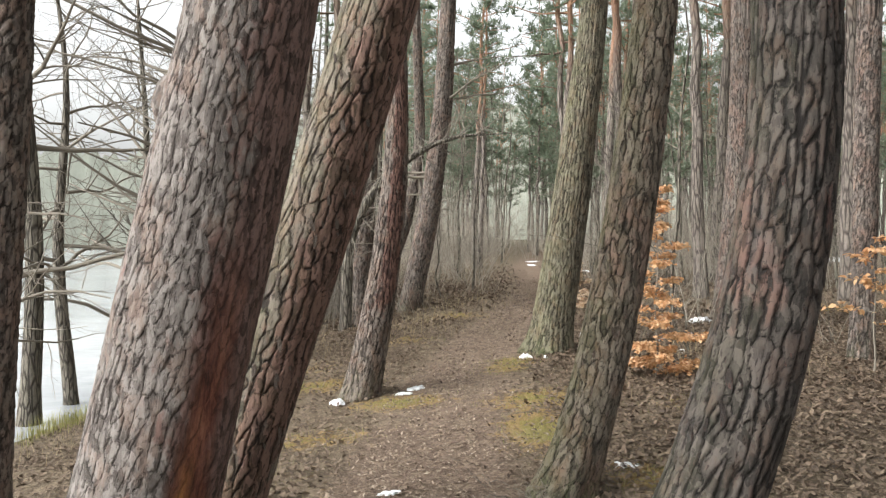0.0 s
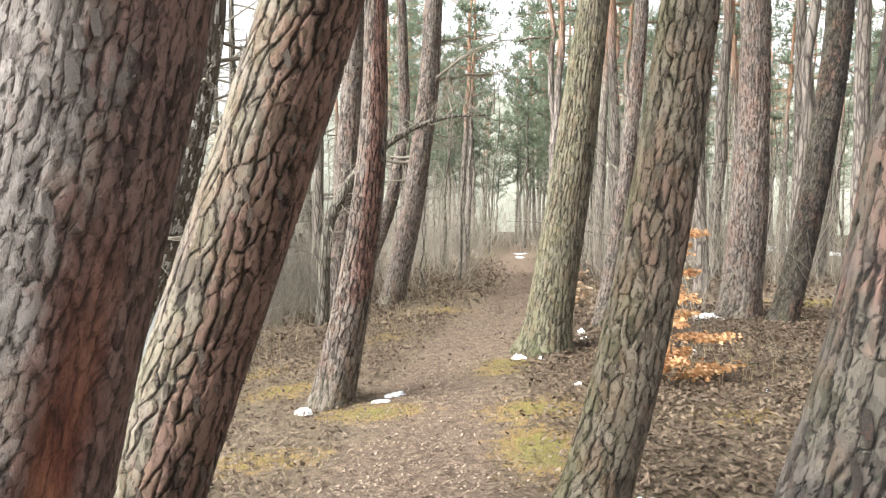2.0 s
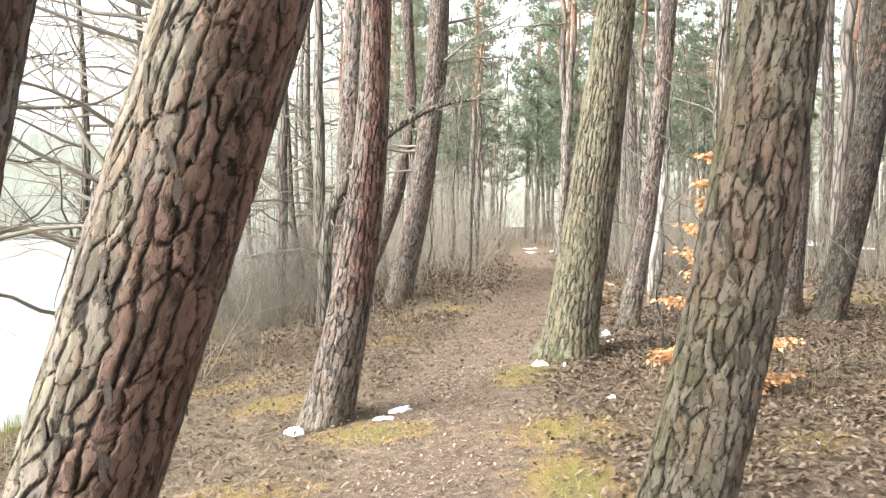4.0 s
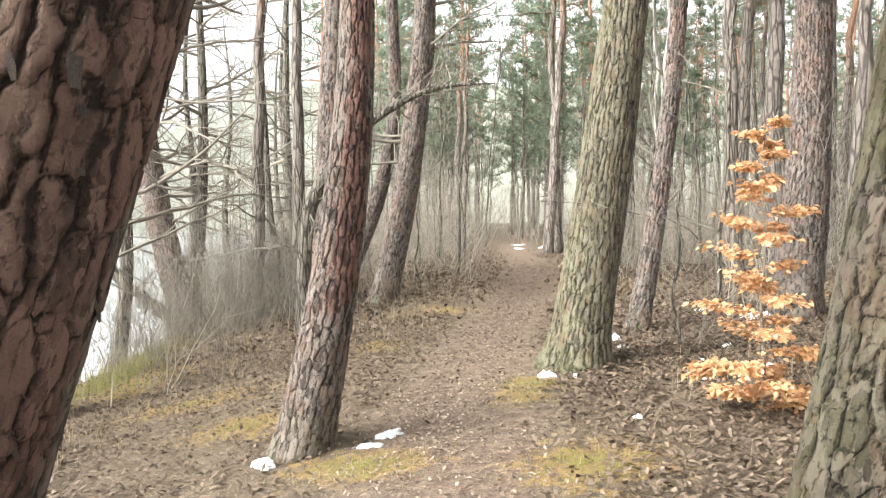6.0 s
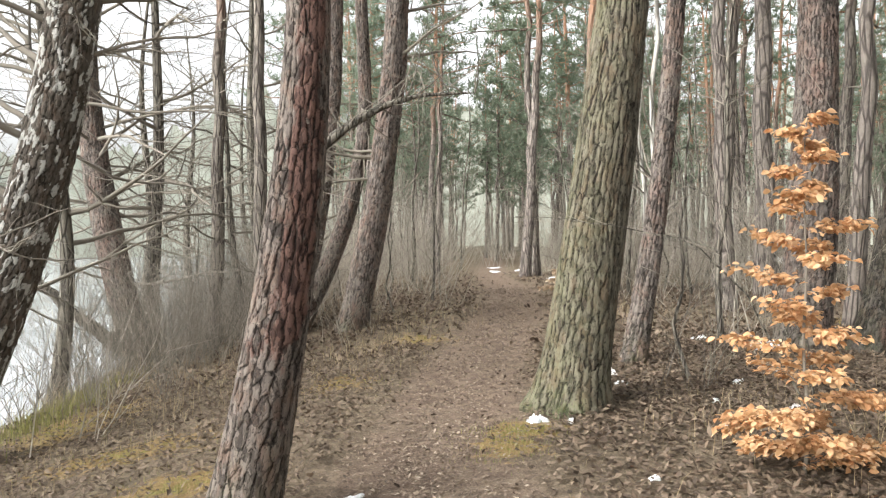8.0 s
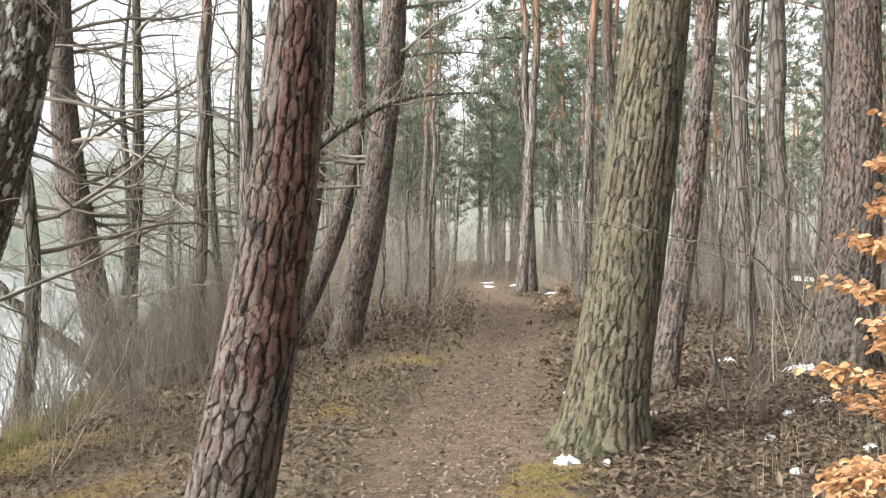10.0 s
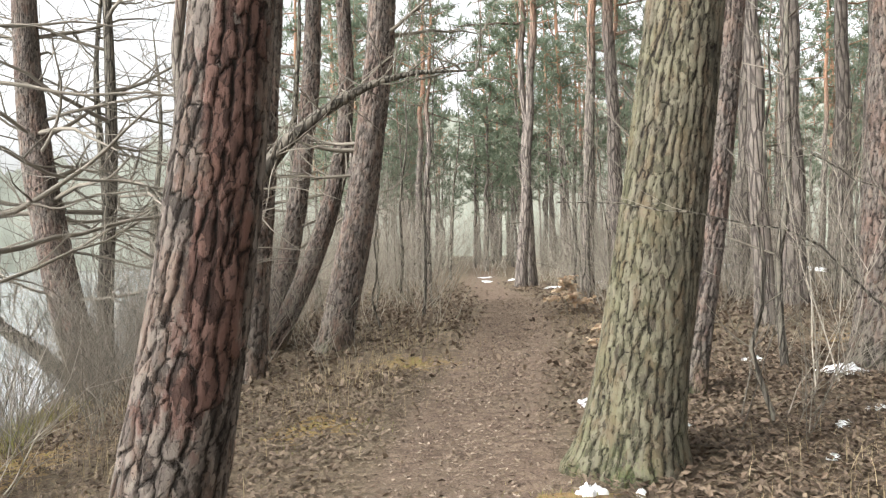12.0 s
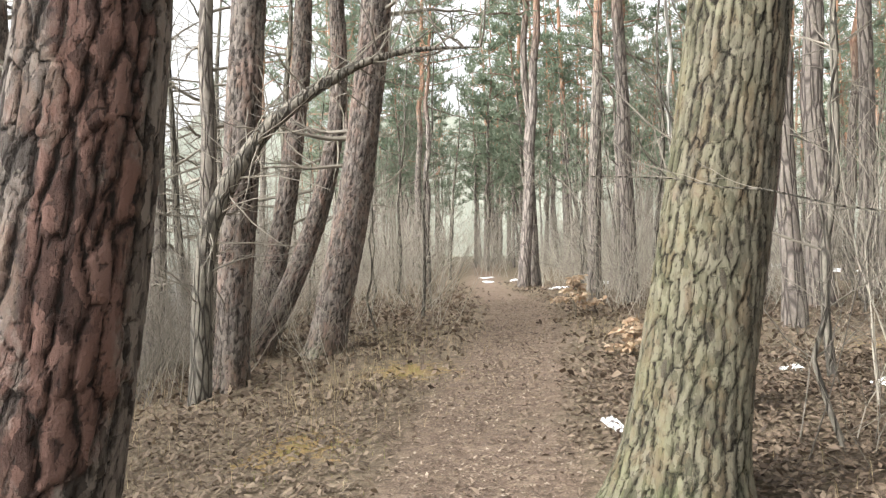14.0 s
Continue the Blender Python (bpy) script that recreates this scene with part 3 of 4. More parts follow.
def needle_clump(buf, p, size, rr, blades=7):
    """A tuft of thin tapering sprays of needles."""
    th = np.array([rr.uniform(0, 6.283) for _ in range(blades)])
    el = np.array([rr.uniform(-0.6, 1.2) for _ in range(blades)])
    ln = size * np.array([rr.uniform(0.5, 1.15) for _ in range(blades)])
    d = np.stack([np.cos(th) * np.cos(el), np.sin(th) * np.cos(el), np.sin(el)], -1)
    s = np.stack([-np.sin(th), np.cos(th), 0.4 * np.sin(5 * th)], -1) * (ln * 0.11)[:, None]
    off = d * (ln * 0.12)[:, None]
    v = np.stack([p + off - s, p + off + s, p + d * ln[:, None]], 1).reshape(-1, 3)
    buf.add(v, None, np.arange(blades)[:, None] * 3 + [0, 1, 2])


def crown_meshes(name, z0, z1, reach, limbs, clumps, seed, size=0.34, axis=lambda z: (0, 0, z), droop=0.0):
    rr = random.Random(seed)
    wood, green = Buf(), Buf()
    for k in range(limbs):
        f = (k + rr.random()) / limbs
        z = z0 + (z1 - z0) * f
        a = k * 2.4 + rr.uniform(-0.4, 0.4)
        ln = reach * (1.05 - 0.75 * f) * rr.uniform(0.6, 1.15)
        pts, dirs, rad = grow(wood, axis(z), (math.cos(a), math.sin(a), rr.uniform(-0.05, 0.45) - droop), ln, 0.02 + 0.012 * ln, 2, 0.05, rr=rr)
        for c in range(max(3, clumps // limbs)):
            g = rr.uniform(0.3, 1.05)
            i = min(int(g * (len(pts) - 1)), len(pts) - 1)
            p = pts[i] + np.array([rr.gauss(0, 0.16 * ln), rr.gauss(0, 0.16 * ln), rr.gauss(0.08, 0.07 * ln)])
            needle_clump(green, p, size * rr.uniform(0.7, 1.3), rr)
    return wood.mesh(name + "_limbs", M_PINE), green.mesh(name + "_needles", M_NEEDLE, smooth=False)


CROWN = [crown_meshes("pine_crown", 0.0, 6.5, 2.6, 16, 480, 40 + k) for k in range(2)]


NEAR, AXES = [], []


def near_tree(name, label, category, mat, x_fit, r_fit, y, tall=17.0, group="pines beside the path", crown=True, **kw):
    g0 = hgt(x_fit[0], y)
    x0 = x_fit[0] + x_fit[1] * g0 + x_fit[2] * g0 * g0
    e = thing(name, label, category, x0, y, g0, group)
    me, axis = plated_trunk("trunk", mat, x_fit, r_fit, g0, tall, **kw)
    part("trunk", me, e)
    if crown:
        w, g = CROWN[len(bpy.data.objects) % 2]
        ax, ay, az = axis(tall - 6.6)
        for nm, m in (("crown_wood", w), ("crown", g)):
            o = tagged(part(nm, m, e), kind="stuff")
            o.location = (ax, ay, az)
    NEAR.append(e)
    AXES.append(axis)
    return e


SOUTH = -math.pi / 2      # the side of a trunk that faces the walker

near_tree("pine_tree", "thick leaning pine with scaly grey bark and a raw red scar", "tree", M_A1, (-1.38, 0.243, -0.008), (0.335, -0.026), 3.4,
          plate=(0.05, 0.12), depth=0.007, fine=0.0105, fine_to=3.0, seed=3, scar=(SOUTH + 0.85, 0.3, -0.6, 1.85), resin=(SOUTH + 0.72, 0.1, 0.5, 0.75), flare=0.2, worn=(SOUTH + 1.15, 0.75, -1, 9), half=0.0038)
# worn tints the bark red-brown; shade away from the lake is painted in too
near_tree("pine_tree", "slanting pine with tan plated bark beside the path", "tree", M_A2, (-1.247, 0.331, -0.005), (0.212, 0.001), 4.45,
          plate=(0.058, 0.18), depth=0.01, fine=0.0064, fine_to=3.0, seed=5, green_side=math.pi + 0.3, worn=(SOUTH + 0.75, 0.95, -1, 9), half=0.0044)
near_tree("pine_tree", "dark slanting pine with reddish bark plates and a long crack", "tree", M_R, (0.825, 0.463, -0.097), (0.205, -0.015), 3.12,
          plate=(0.056, 0.18), depth=0.011, fine=0.0095, fine_to=2.9, seed=8, green_side=2.5, rift=(SOUTH - 0.25, 0.05, 1.6, 3.4), half=0.0055)
near_tree("pine_tree", "slender curved pine with mossy brown bark at the path edge", "tree", M_E, (0.845, 0.216, -0.02), (0.17, -0.012), 4.95,
          plate=(0.055, 0.14), depth=0.009, fine=0.0078, fine_to=3.2, seed=12, flare=0.4, green_side=2.6, half=0.004, foot_shift=-0.1)
near_tree("pine_tree", "slim pine with brown bark and a reddish worn strip", "tree", M_B, (-0.852, 0.231, -0.036), (0.162, -0.018), 8.58,
          plate=(0.05, 0.15), depth=0.009, fine=0.0075, fine_to=3.8, seed=17, flare=0.12, worn=(SOUTH + 0.4, 0.7, 0.75, 4.5), half=0.004, swell=0.05)
near_tree("pine_tree", "stout pine with greenish deeply furrowed bark by the path", "tree", M_C, (1.415, 0.153, -0.005), (0.288, -0.024), 10.65, tall=19,
          plate=(0.058, 0.22), depth=0.012, fine=0.0115, fine_to=4.6, seed=23, green_side=math.pi, flare=0.42, moss_to=0.4, half=0.0055)
near_tree("pine_tree", "slim grey-brown pine behind the stout green one", "tree", M_G, (2.498, 0.184, -0.015), (0.125, -0.008), 12.5,
          plate=(0.045, 0.13), depth=0.014, fine=0.014, fine_to=5.0, seed=27)
near_tree("pine_tree", "upright grey-brown pine behind the copper beech sapling", "tree", M_G, (4.84, 0.092, -0.011), (0.31, -0.022), 13.4, tall=20,
          plate=(0.06, 0.16), depth=0.02, fine=0.018, fine_to=5.0, seed=31, half=0.007)
near_tree("pine_tree", "broad leaning pine with fine grey ridged bark", "tree", M_G, (-0.73, 0.235, -0.016), (0.25, -0.01), 18.0, tall=20,
          plate=(0.06, 0.3), depth=0.022, fine=0.026, fine_to=6.0, seed=37, half=0.008)
near_tree("pine_tree", "strongly slanting pine with grey ridged bark", "tree", M_G, (-1.68, 0.55, -0.067), (0.2, -0.025), 19.0,
          plate=(0.06, 0.3), depth=0.022, fine=0.026, fine_to=6.0, seed=41, half=0.008)
near_tree("pine_tree", "leaning pine with grey ridged bark on the bank", "tree", M_G, (-1.9, 0.25, -0.02), (0.183, -0.008), 19.9,
          plate=(0.06, 0.3), depth=0.022, fine=0.026, fine_to=6.0, seed=43, half=0.008)
near_tree("pine_tree", "straight pine with grey ridged bark on the bank", "tree", M_G, (-1.72, 0.06, 0.0), (0.2, 0.0), 16.4,
          plate=(0.06, 0.3), depth=0.022, fine=0.026, fine_to=5.5, seed=47, half=0.008)
near_tree("alder_tree", "dark slanting tree with flaking whitish bark scales on the bank", "tree", M_K, (-4.08, 0.41, -0.036), (0.265, -0.005), 12.0,
          plate=(0.06, 0.13), depth=0.018, fine=0.015, fine_to=5.0, seed=53, flare=0.35, crown=False, group="trees on the bank")
near_tree("pine_tree", "dark trunk standing on the lake bank", "tree", M_G, (-2.9, 0.06, 0.0), (0.16, 0.0), 5.0,
          plate=(0.045, 0.12), depth=0.012, fine=0.016, fine_to=3.5, seed=59, group="trees on the bank")
near_tree("pine_tree", "slim dark pine among brush on the rising ground", "tree", M_G, (4.95, 0.01, 0.0), (0.136, 0.0), 9.4,
          plate=(0.04, 0.12), depth=0.012, fine=0.015, fine_to=4.0, seed=61)
near_tree("pine_tree", "leaning dark pine on the rising ground", "tree", M_R, (5.15, 0.26, -0.02), (0.19, 0.0), 12.6,
          plate=(0.04, 0.12), depth=0.012, fine=0.016, fine_to=4.5, seed=67)
near_tree("willow_tree", "grey tree leaning over the lake shore", "tree", M_G, (-5.05, -0.26, 0.023), (0.29, -0.016), 19.5,
          plate=(0.05, 0.16), depth=0.014, fine=0.02, fine_to=6, seed=71, crown=False, group="trees on the bank")


def bark_knot(parent_x, y, z, r):
    """A branch scar: a swollen collar, darker inside its hollow, on the flank of the scarred pine."""
    v, q = [], []
    n = 18
    prof = [(0.0, 1.25), (0.35, 1.2), (0.7, 0.95), (0.95, 0.62), (0.8, 0.35), (0.45, 0.2), (0.4, 0.0)]
    for k, (h, w) in enumerate(prof):
        for j in range(n):
            a = 2 * math.pi * j / n
            g = 1 + 0.16 * math.sin(3 * a + k) + 0.1 * math.sin(7 * a + 2 * k)
            v.append((-h * r, w * r * g * math.cos(a), 1.5 * w * r * g * math.sin(a)))
    for k in range(len(prof) - 1):
        q += [(k * n + j, k * n + (j + 1) % n, (k + 1) * n + (j + 1) % n, (k + 1) * n + j) for j in range(n)]
    o = part("knot", mesh_from("knot", v, q, None, M_A1, {"plate": [0.45] * len(v), "edge": [6.0 if i < n * 4 else 0.3 for i in range(len(v))], "split": [6.0] * len(v)}), NEAR[0], "dark swollen branch scar")
    o.matrix_parent_inverse = Matrix()
    o.location = (parent_x, y, z)
    o.rotation_euler = (0, 0.25, 0.5)


def lifted_flakes(tree, axis, rfit, mat, ztop, count, seed, a0, a1, size=0.05):
    """Loose scales of bark that stand off a trunk, each curling away at its lower end."""
    rr = random.Random(seed)
    kinds = []
    for k in range(3):
        r2 = random.Random(seed + k)
        v, q = [], []
        rows = 4
        for i in range(rows + 1):
            f = i / rows
            w = (0.5 + 0.3 * math.sin(math.pi * f) + r2.uniform(-0.12, 0.12)) * 0.55
            out = 0.22 * (1 - f) ** 2
            for layer in (0.0, 0.09):
                v += [(-w, layer + out, f * 2 - 1), (w * r2.uniform(0.8, 1.1), layer + out, f * 2 - 1)]
        for i in range(rows):
            b = i * 4
            q += [(b, b + 1, b + 5, b + 4), (b + 3, b + 2, b + 6, b + 7), (b + 2, b, b + 4, b + 6), (b + 1, b + 3, b + 7, b + 5)]
        q += [(0, 2, 3, 1), (rows * 4, rows * 4 + 1, rows * 4 + 3, rows * 4 + 2)]
        kinds.append(mesh_from("bark_flake", v, q, None, mat, {"plate": [0.36 + 0.12 * k] * len(v), "edge": [6.0] * len(v), "split": [6.0] * len(v), "worn": [0.12] * len(v)}, smooth=False))
    for _ in range(count):
        z = rr.uniform(0.15, ztop)
        a = rr.uniform(a0, a1)
        r = rfit[0] + rfit[1] * z + 0.002
        cx, cy, _z = axis(z)
        o = part("bark_flake", rr.choice(kinds), tree)
        s = size * rr.uniform(0.5, 1.1)
        o.matrix_local = Matrix.Translation((cx + r * math.cos(a), cy + r * math.sin(a), z)) @ Matrix.Rotation(a - math.pi / 2, 4, "Z") @ Matrix.Rotation(rr.gauss(0.1, 0.15), 4, "Y") @ Matrix.Diagonal((s * 0.7, s * 0.6, s, 1))


bark_knot(0.275, -0.05, 2.36, 0.055)
for i, rf, mt, top, cnt, sd in ((0, (0.335, -0.026), M_A1, 2.7, 150, 701), (1, (0.212, 0.001), M_A2, 2.9, 90, 702), (2, (0.205, -0.015), M_R, 2.6, 60, 703), (3, (0.168, -0.012), M_E, 3.2, 60, 704), (4, (0.168, -0.021), M_B, 3.4, 80, 705), (5, (0.288, -0.024), M_C, 4.2, 70, 706)):
    lifted_flakes(NEAR[i], AXES[i], rf, mt, top, cnt, sd, math.pi - 0.3, (1.5 * math.pi + 0.4) if i == 0 else (2 * math.pi + 0.3), 0.04 if i == 0 else 0.036 if i < 5 else 0.045)


def add_limbs(i, count, zlo, zhi, reach, seed, spread_a=(0, 6.28)):
    """Bare limbs on a trunk that stands near."""
    rr = random.Random(seed)
    for k in range(count):
        z = rr.uniform(zlo, zhi)
        a = rr.uniform(*spread_a)
        b = Buf()
        branchy(b, AXES[i](z), (math.cos(a), math.sin(a), rr.uniform(0.08, 0.5)), reach * rr.uniform(0.6, 1.1), rr.uniform(0.02, 0.05), 1, 3, (0, 8, 4), rr, 0.02, 0.24)
        part("limb", b.mesh("limb", M_TWIG), NEAR[i])


add_limbs(12, 16, 1.9, 4.9, 3.4, 801, (2.4, 3.7))
add_limbs(12, 5, 2.4, 5.5, 1.8, 804, (-1.5, 1.5))
add_limbs(16, 14, 1.5, 6.5, 3.0, 802)
add_limbs(16, 9, 1.2, 4.5, 3.6, 806, (-0.9, 0.6))
add_limbs(8, 6, 2.6, 6.0, 1.8, 803)


def low_stem():
    """The second stem of the shore tree, leaning far out over the water."""
    b = Buf()
    rr = random.Random(15)
    base, tip = np.array([0.45, 0.0, -0.25]), np.array([-2.6, -0.3, 2.5])
    f = np.linspace(0, 1, 18)[:, None]
    P = base + (tip - base) * f + np.array([0, 0, 0.35]) * np.sin(math.pi * f) * -0.6
    P[1:] += np.array([[rr.gauss(0, 0.02) for _ in range(3)] for _ in range(17)])
    tube(b, P, np.linspace(0.17, 0.05, 18), 10)
    for k in range(12):
        i = rr.randint(5, 17)
        branchy(b, P[i], (rr.gauss(-0.3, 0.6), rr.gauss(0, 0.6), rr.uniform(0.1, 0.9)), rr.uniform(0.8, 2.0), 0.025, 1, 3, (0, 7, 4), rr, 0.02, 0.24)
    part("limb", b.mesh("limb", M_GREY), NEAR[16], "low stem leaning out over the water")


low_stem()


# ---- bare broadleaf trees ----
def bare_tree_meshes(seed, tall, r, limbs, first, reach, forks=(7, 6, 4), lean=0.0):
    rr = random.Random(seed)
    trunk, limb_meshes = Buf(), []
    n = 14
    pts = [np.array([lean * tall * (s / n) + 0.1 * math.sin(0.7 * s + seed) + 0.03 * s * math.sin(0.37 * s + seed), 0.1 * math.cos(0.6 * s + seed), -0.2 + (tall + 0.2) * s / n]) for s in range(n + 1)]
    rad = r * (1 - 0.9 * np.linspace(0, 1, n + 1) ** 1.1)
    rad[0] *= 1.35
    tube(trunk, pts, rad, 10)
    for k in range(limbs):
        wood = Buf()
        f = first + (0.97 - first) * (k + rr.random() * 0.8) / limbs
        i = min(int(f * n), n - 1)
        p = pts[i] + (pts[i + 1] - pts[i]) * (f * n - i)
        a = k * 2.4 + rr.uniform(-0.5, 0.5)
        branchy(wood, p, (math.cos(a), math.sin(a), rr.uniform(-0.15, 0.3)), reach * (1.15 - 0.7 * f) * rr.uniform(0.7, 1.15), max(rad[i] * 0.4, 0.012), 0, 2, forks, rr, 0.015, 0.26)
        limb_meshes.append(wood.mesh("limb", M_TWIG))
    return trunk.mesh("bare_trunk", M_GREY), limb_meshes


BARE = [bare_tree_meshes(101, 8, 0.12, 22, 0.27, 3.2, (7, 5, 4)), bare_tree_meshes(102, 11, 0.15, 16, 0.27, 3.3, (8, 5, 4), lean=0.03), bare_tree_meshes(103, 8, 0.1, 14, 0.12, 3.2, lean=-0.08)]


def bare_tree(kind, x, y, turn, scale, label, name="bare_tree", group="bare trees along the shore"):
    e = thing(name, label, "tree", x, y, hgt(x, y), group)
    part("trunk", BARE[kind][0], e)
    for m in BARE[kind][1]:
        part("limb", m, e)
    e.rotation_euler = (0, 0, radians(turn))
    e.scale = (scale,) * 3
    return e


for k, x, y, turn, s in [(0, -5.6, 9.2, 20, 0.95), (1, -5.6, 10.8, 140, 0.95), (0, -5.8, 12.2, 310, 0.95), (2, -6.1, 8.2, 100, 0.9), (2, -5.4, 13.6, 250, 1.0), (0, -5.0, 16.2, 75, 1.1), (1, -4.6, 20.0, 200, 1.0), 
                         (0, -5.6, 22.5, 120, 1.1), (1, -3.6, 24.5, 20, 1.05), (2, -2.2, 23.0, 160, 1.1), (0, -6.0, 28, 280, 1.1), (2, -4.6, 31, 40, 1.1), (1, -5.6, 36, 90, 1.2), (0, -5.9, 7.0, 210, 0.9), (2, -3.0, 20.6, 10, 0.9)]:
    bare_tree(k, x, y, turn, s, "bare grey broadleaf tree with spreading twigs near the shore")


def curved_oak():
    """A slender tree that rises beside the pines and arches over towards the path."""
    x0, y0 = -1.93, 15.6
    e = thing("oak_tree", "bare leaning oak whose long limb arches over the bank", "tree", x0, y0, hgt(x0, y0), "bare trees along the shore")
    t, w = Buf(), Buf()
    rr = random.Random(5)
    pts = np.array([(0, 0, -0.2), (0.03, 0, 0.35), (0.05, 0, 1.15), (0.12, 0, 1.85), (0.4, 0, 2.45), (0.76, 0.05, 2.95), (1.2, 0.1, 3.32), (1.75, 0.15, 3.66), (2.3, 0.2, 3.83), (3.1, 0.2, 3.86)])
    rad = np.array([0.14, 0.118, 0.11, 0.105, 0.098, 0.088, 0.07, 0.05, 0.032, 0.008])
    fine = np.linspace(0, 9, 40)
    P = np.stack([np.interp(fine, np.arange(10), pts[:, c]) for c in range(3)], -1)
    P[1:-1] = (P[:-2] + 2 * P[1:-1] + P[2:]) / 4
    tube(t, P, np.interp(fine, np.arange(10), rad), 10)
    for s in range(8, 40):
        for _ in range(2):
            d = np.array([rr.gauss(0.2, 0.7), rr.gauss(0, 0.7), rr.gauss(0.15, 0.6)])
            branchy(w, P[s], d, rr.uniform(0.5, 1.3), 0.012, 1, 2, (5, 5), rr, 0.03)
    part("trunk", t.mesh("trunk", M_GREY), e)
    tagged(part("twig_spray", w.mesh("twigs", M_TWIG), e), kind="stuff")


curved_oak()


# ---- the wood behind: pines, saplings, birches ----
def pine_meshes(seed, tall, r, z0, reach, clumps):
    rr = random.Random(seed)
    t, d = Buf(), Buf()
    n = 16
    px, py = rr.uniform(-0.03, 0.03), rr.uniform(-0.03, 0.03)
    pts = [np.array([px * tall * (s / n) ** 2 + rr.uniform(-0.03, 0.03) * min(s, 4), py * tall * (s / n) ** 2, -0.3 + (tall + 0.3) * s / n]) for s in range(n + 1)]
    rad = r * (1 - 0.88 * np.linspace(0, 1, n + 1))
    rad[0] *= 1.3
    tube(t, pts, rad, 14)
    for k in range(8):
        z = rr.uniform(0.15, 0.9) * z0
        i = int(z / tall * n)
        a = rr.uniform(0, 6.28)
        branchy(d, pts[i], (math.cos(a), math.sin(a), rr.uniform(-0.35, 0.2)), rr.uniform(0.5, 1.6), 0.014, 2, 3, (0, 0, 5), rr, 0.0)
    P = np.array(pts)
    w, g = crown_meshes("pine", z0, tall, reach, 22, clumps, seed + 1, 0.36, lambda z: (float(np.interp(z, P[:, 2], P[:, 0])), float(np.interp(z, P[:, 2], P[:, 1])), z))
    return t.mesh("pine_trunk", M_PINE), d.mesh("dead_branches", M_TWIG), w, g


PINES = [pine_meshes(201, 17, 0.17, 8.5, 2.6, 430), pine_meshes(211, 15, 0.14, 7.0, 2.3, 420), pine_meshes(221, 19, 0.2, 9.5, 3.0, 460), pine_meshes(231, 11, 0.1, 3.4, 2.2, 420), pine_meshes(241, 18, 0.15, 6.0, 3.0, 300)]


def pine(kind, x, y, turn, scale, lx=0.0, ly=0.0, label="tall pine with a bare trunk in the wood behind"):
    e = thing("pine_tree", label, "tree", x, y, hgt(x, y), "pines of the wood behind")
    for nm, m in zip(("trunk", "dead_wood", "crown_wood", "crown"), PINES[kind]):
        if kind == 4 and nm == "dead_wood":
            continue
        tagged(part(nm, m, e), kind="" if nm == "trunk" else "stuff")
    e.rotation_euler = (radians(ly), radians(lx), radians(turn))
    e.scale = (scale,) * 3


PLACED = [(0, -3.4, 19.3, 10, 0.85, 1.7, 0), (1, -2.4, 18.4, 80, 1.0, 1.0, 0), (0, 4.45, 31.2, 30, 1.1, 4.5, 0), (1, 4.95, 31.8, 200, 1.2, 2.3, 0), (2, 5.5, 27, 60, 0.9, 4.4, 0), (1, 6.6, 29, 10, 0.95, 2.8, 0),
          (2, 7.7, 20.3, 120, 1.1, 1.5, 0), (0, 9.9, 22.3, 220, 1.1, 0.5, 0), (0, 11.3, 24, 300, 1.1, 4.0, 0), (1, 6.3, 14.8, 0, 0.95, 3.0, 0), (0, 5.6, 17.3, 140, 0.9, 2.0, 0), (2, 8.4, 16.5, 40, 0.9, -1.0, 0)]
TAKEN = []
for k, x, y, turn, s, lx, ly in PLACED:
    pine(k, x, y, turn, s, lx, ly)
    TAKEN.append((x, y))


def free(x, y, gap):
    return all((x - a) ** 2 + (y - b) ** 2 > gap * gap for a, b in TAKEN)


rw = random.Random(77)
count = 0
while count < 85:
    x, y = rw.uniform(-16, 34), rw.uniform(22, 82)
    if x < -4.5 - 0.02 * y or abs(x - float(path_x(y))) < 1.7 or not free(x, y, 1.7) or (x < 4 and y < 27):
        continue
    pine(3 if rw.random() < 0.34 and y > 34 else rw.choice((0, 1, 2)), x, y, rw.uniform(0, 360), rw.uniform(0.8, 1.2), rw.uniform(-1, 4), rw.uniform(-2, 2),
         label="slender pine with green needles in the wood behind")
    TAKEN.append((x, y))
    count += 1
for k in range(30):
    x, y = rw.uniform(-3, 14), rw.uniform(42, 74)
    if free(x, y, 1.5):
        pine(3, x, y, rw.uniform(0, 360), rw.uniform(0.9, 1.5), rw.uniform(-1, 3), rw.uniform(-2, 2), label="young bushy pine with low green boughs in the distance")
        TAKEN.append((x, y))
for k in range(150):
    y = rw.uniform(56, 108)
    x = rw.uniform(-0.07 * y, 4 + 0.62 * y)
    if free(x, y, 1.6) and abs(x - float(path_x(y))) > 1.6:
        pine(4, x, y, rw.uniform(0, 360), rw.uniform(0.85, 1.3), rw.uniform(-2, 3), rw.uniform(-2, 2), label="green pine deep in the wood, haze in its pale colours")
        TAKEN.append((x, y))
for k in range(16):
    x, y = rw.uniform(8, 22), rw.uniform(4, 22)
    if free(x, y, 1.8):
        pine(rw.choice((0, 1, 2)), x, y, rw.uniform(0, 360), rw.uniform(0.85, 1.15), rw.uniform(-2, 4), rw.uniform(-2, 2))
        TAKEN.append((x, y))
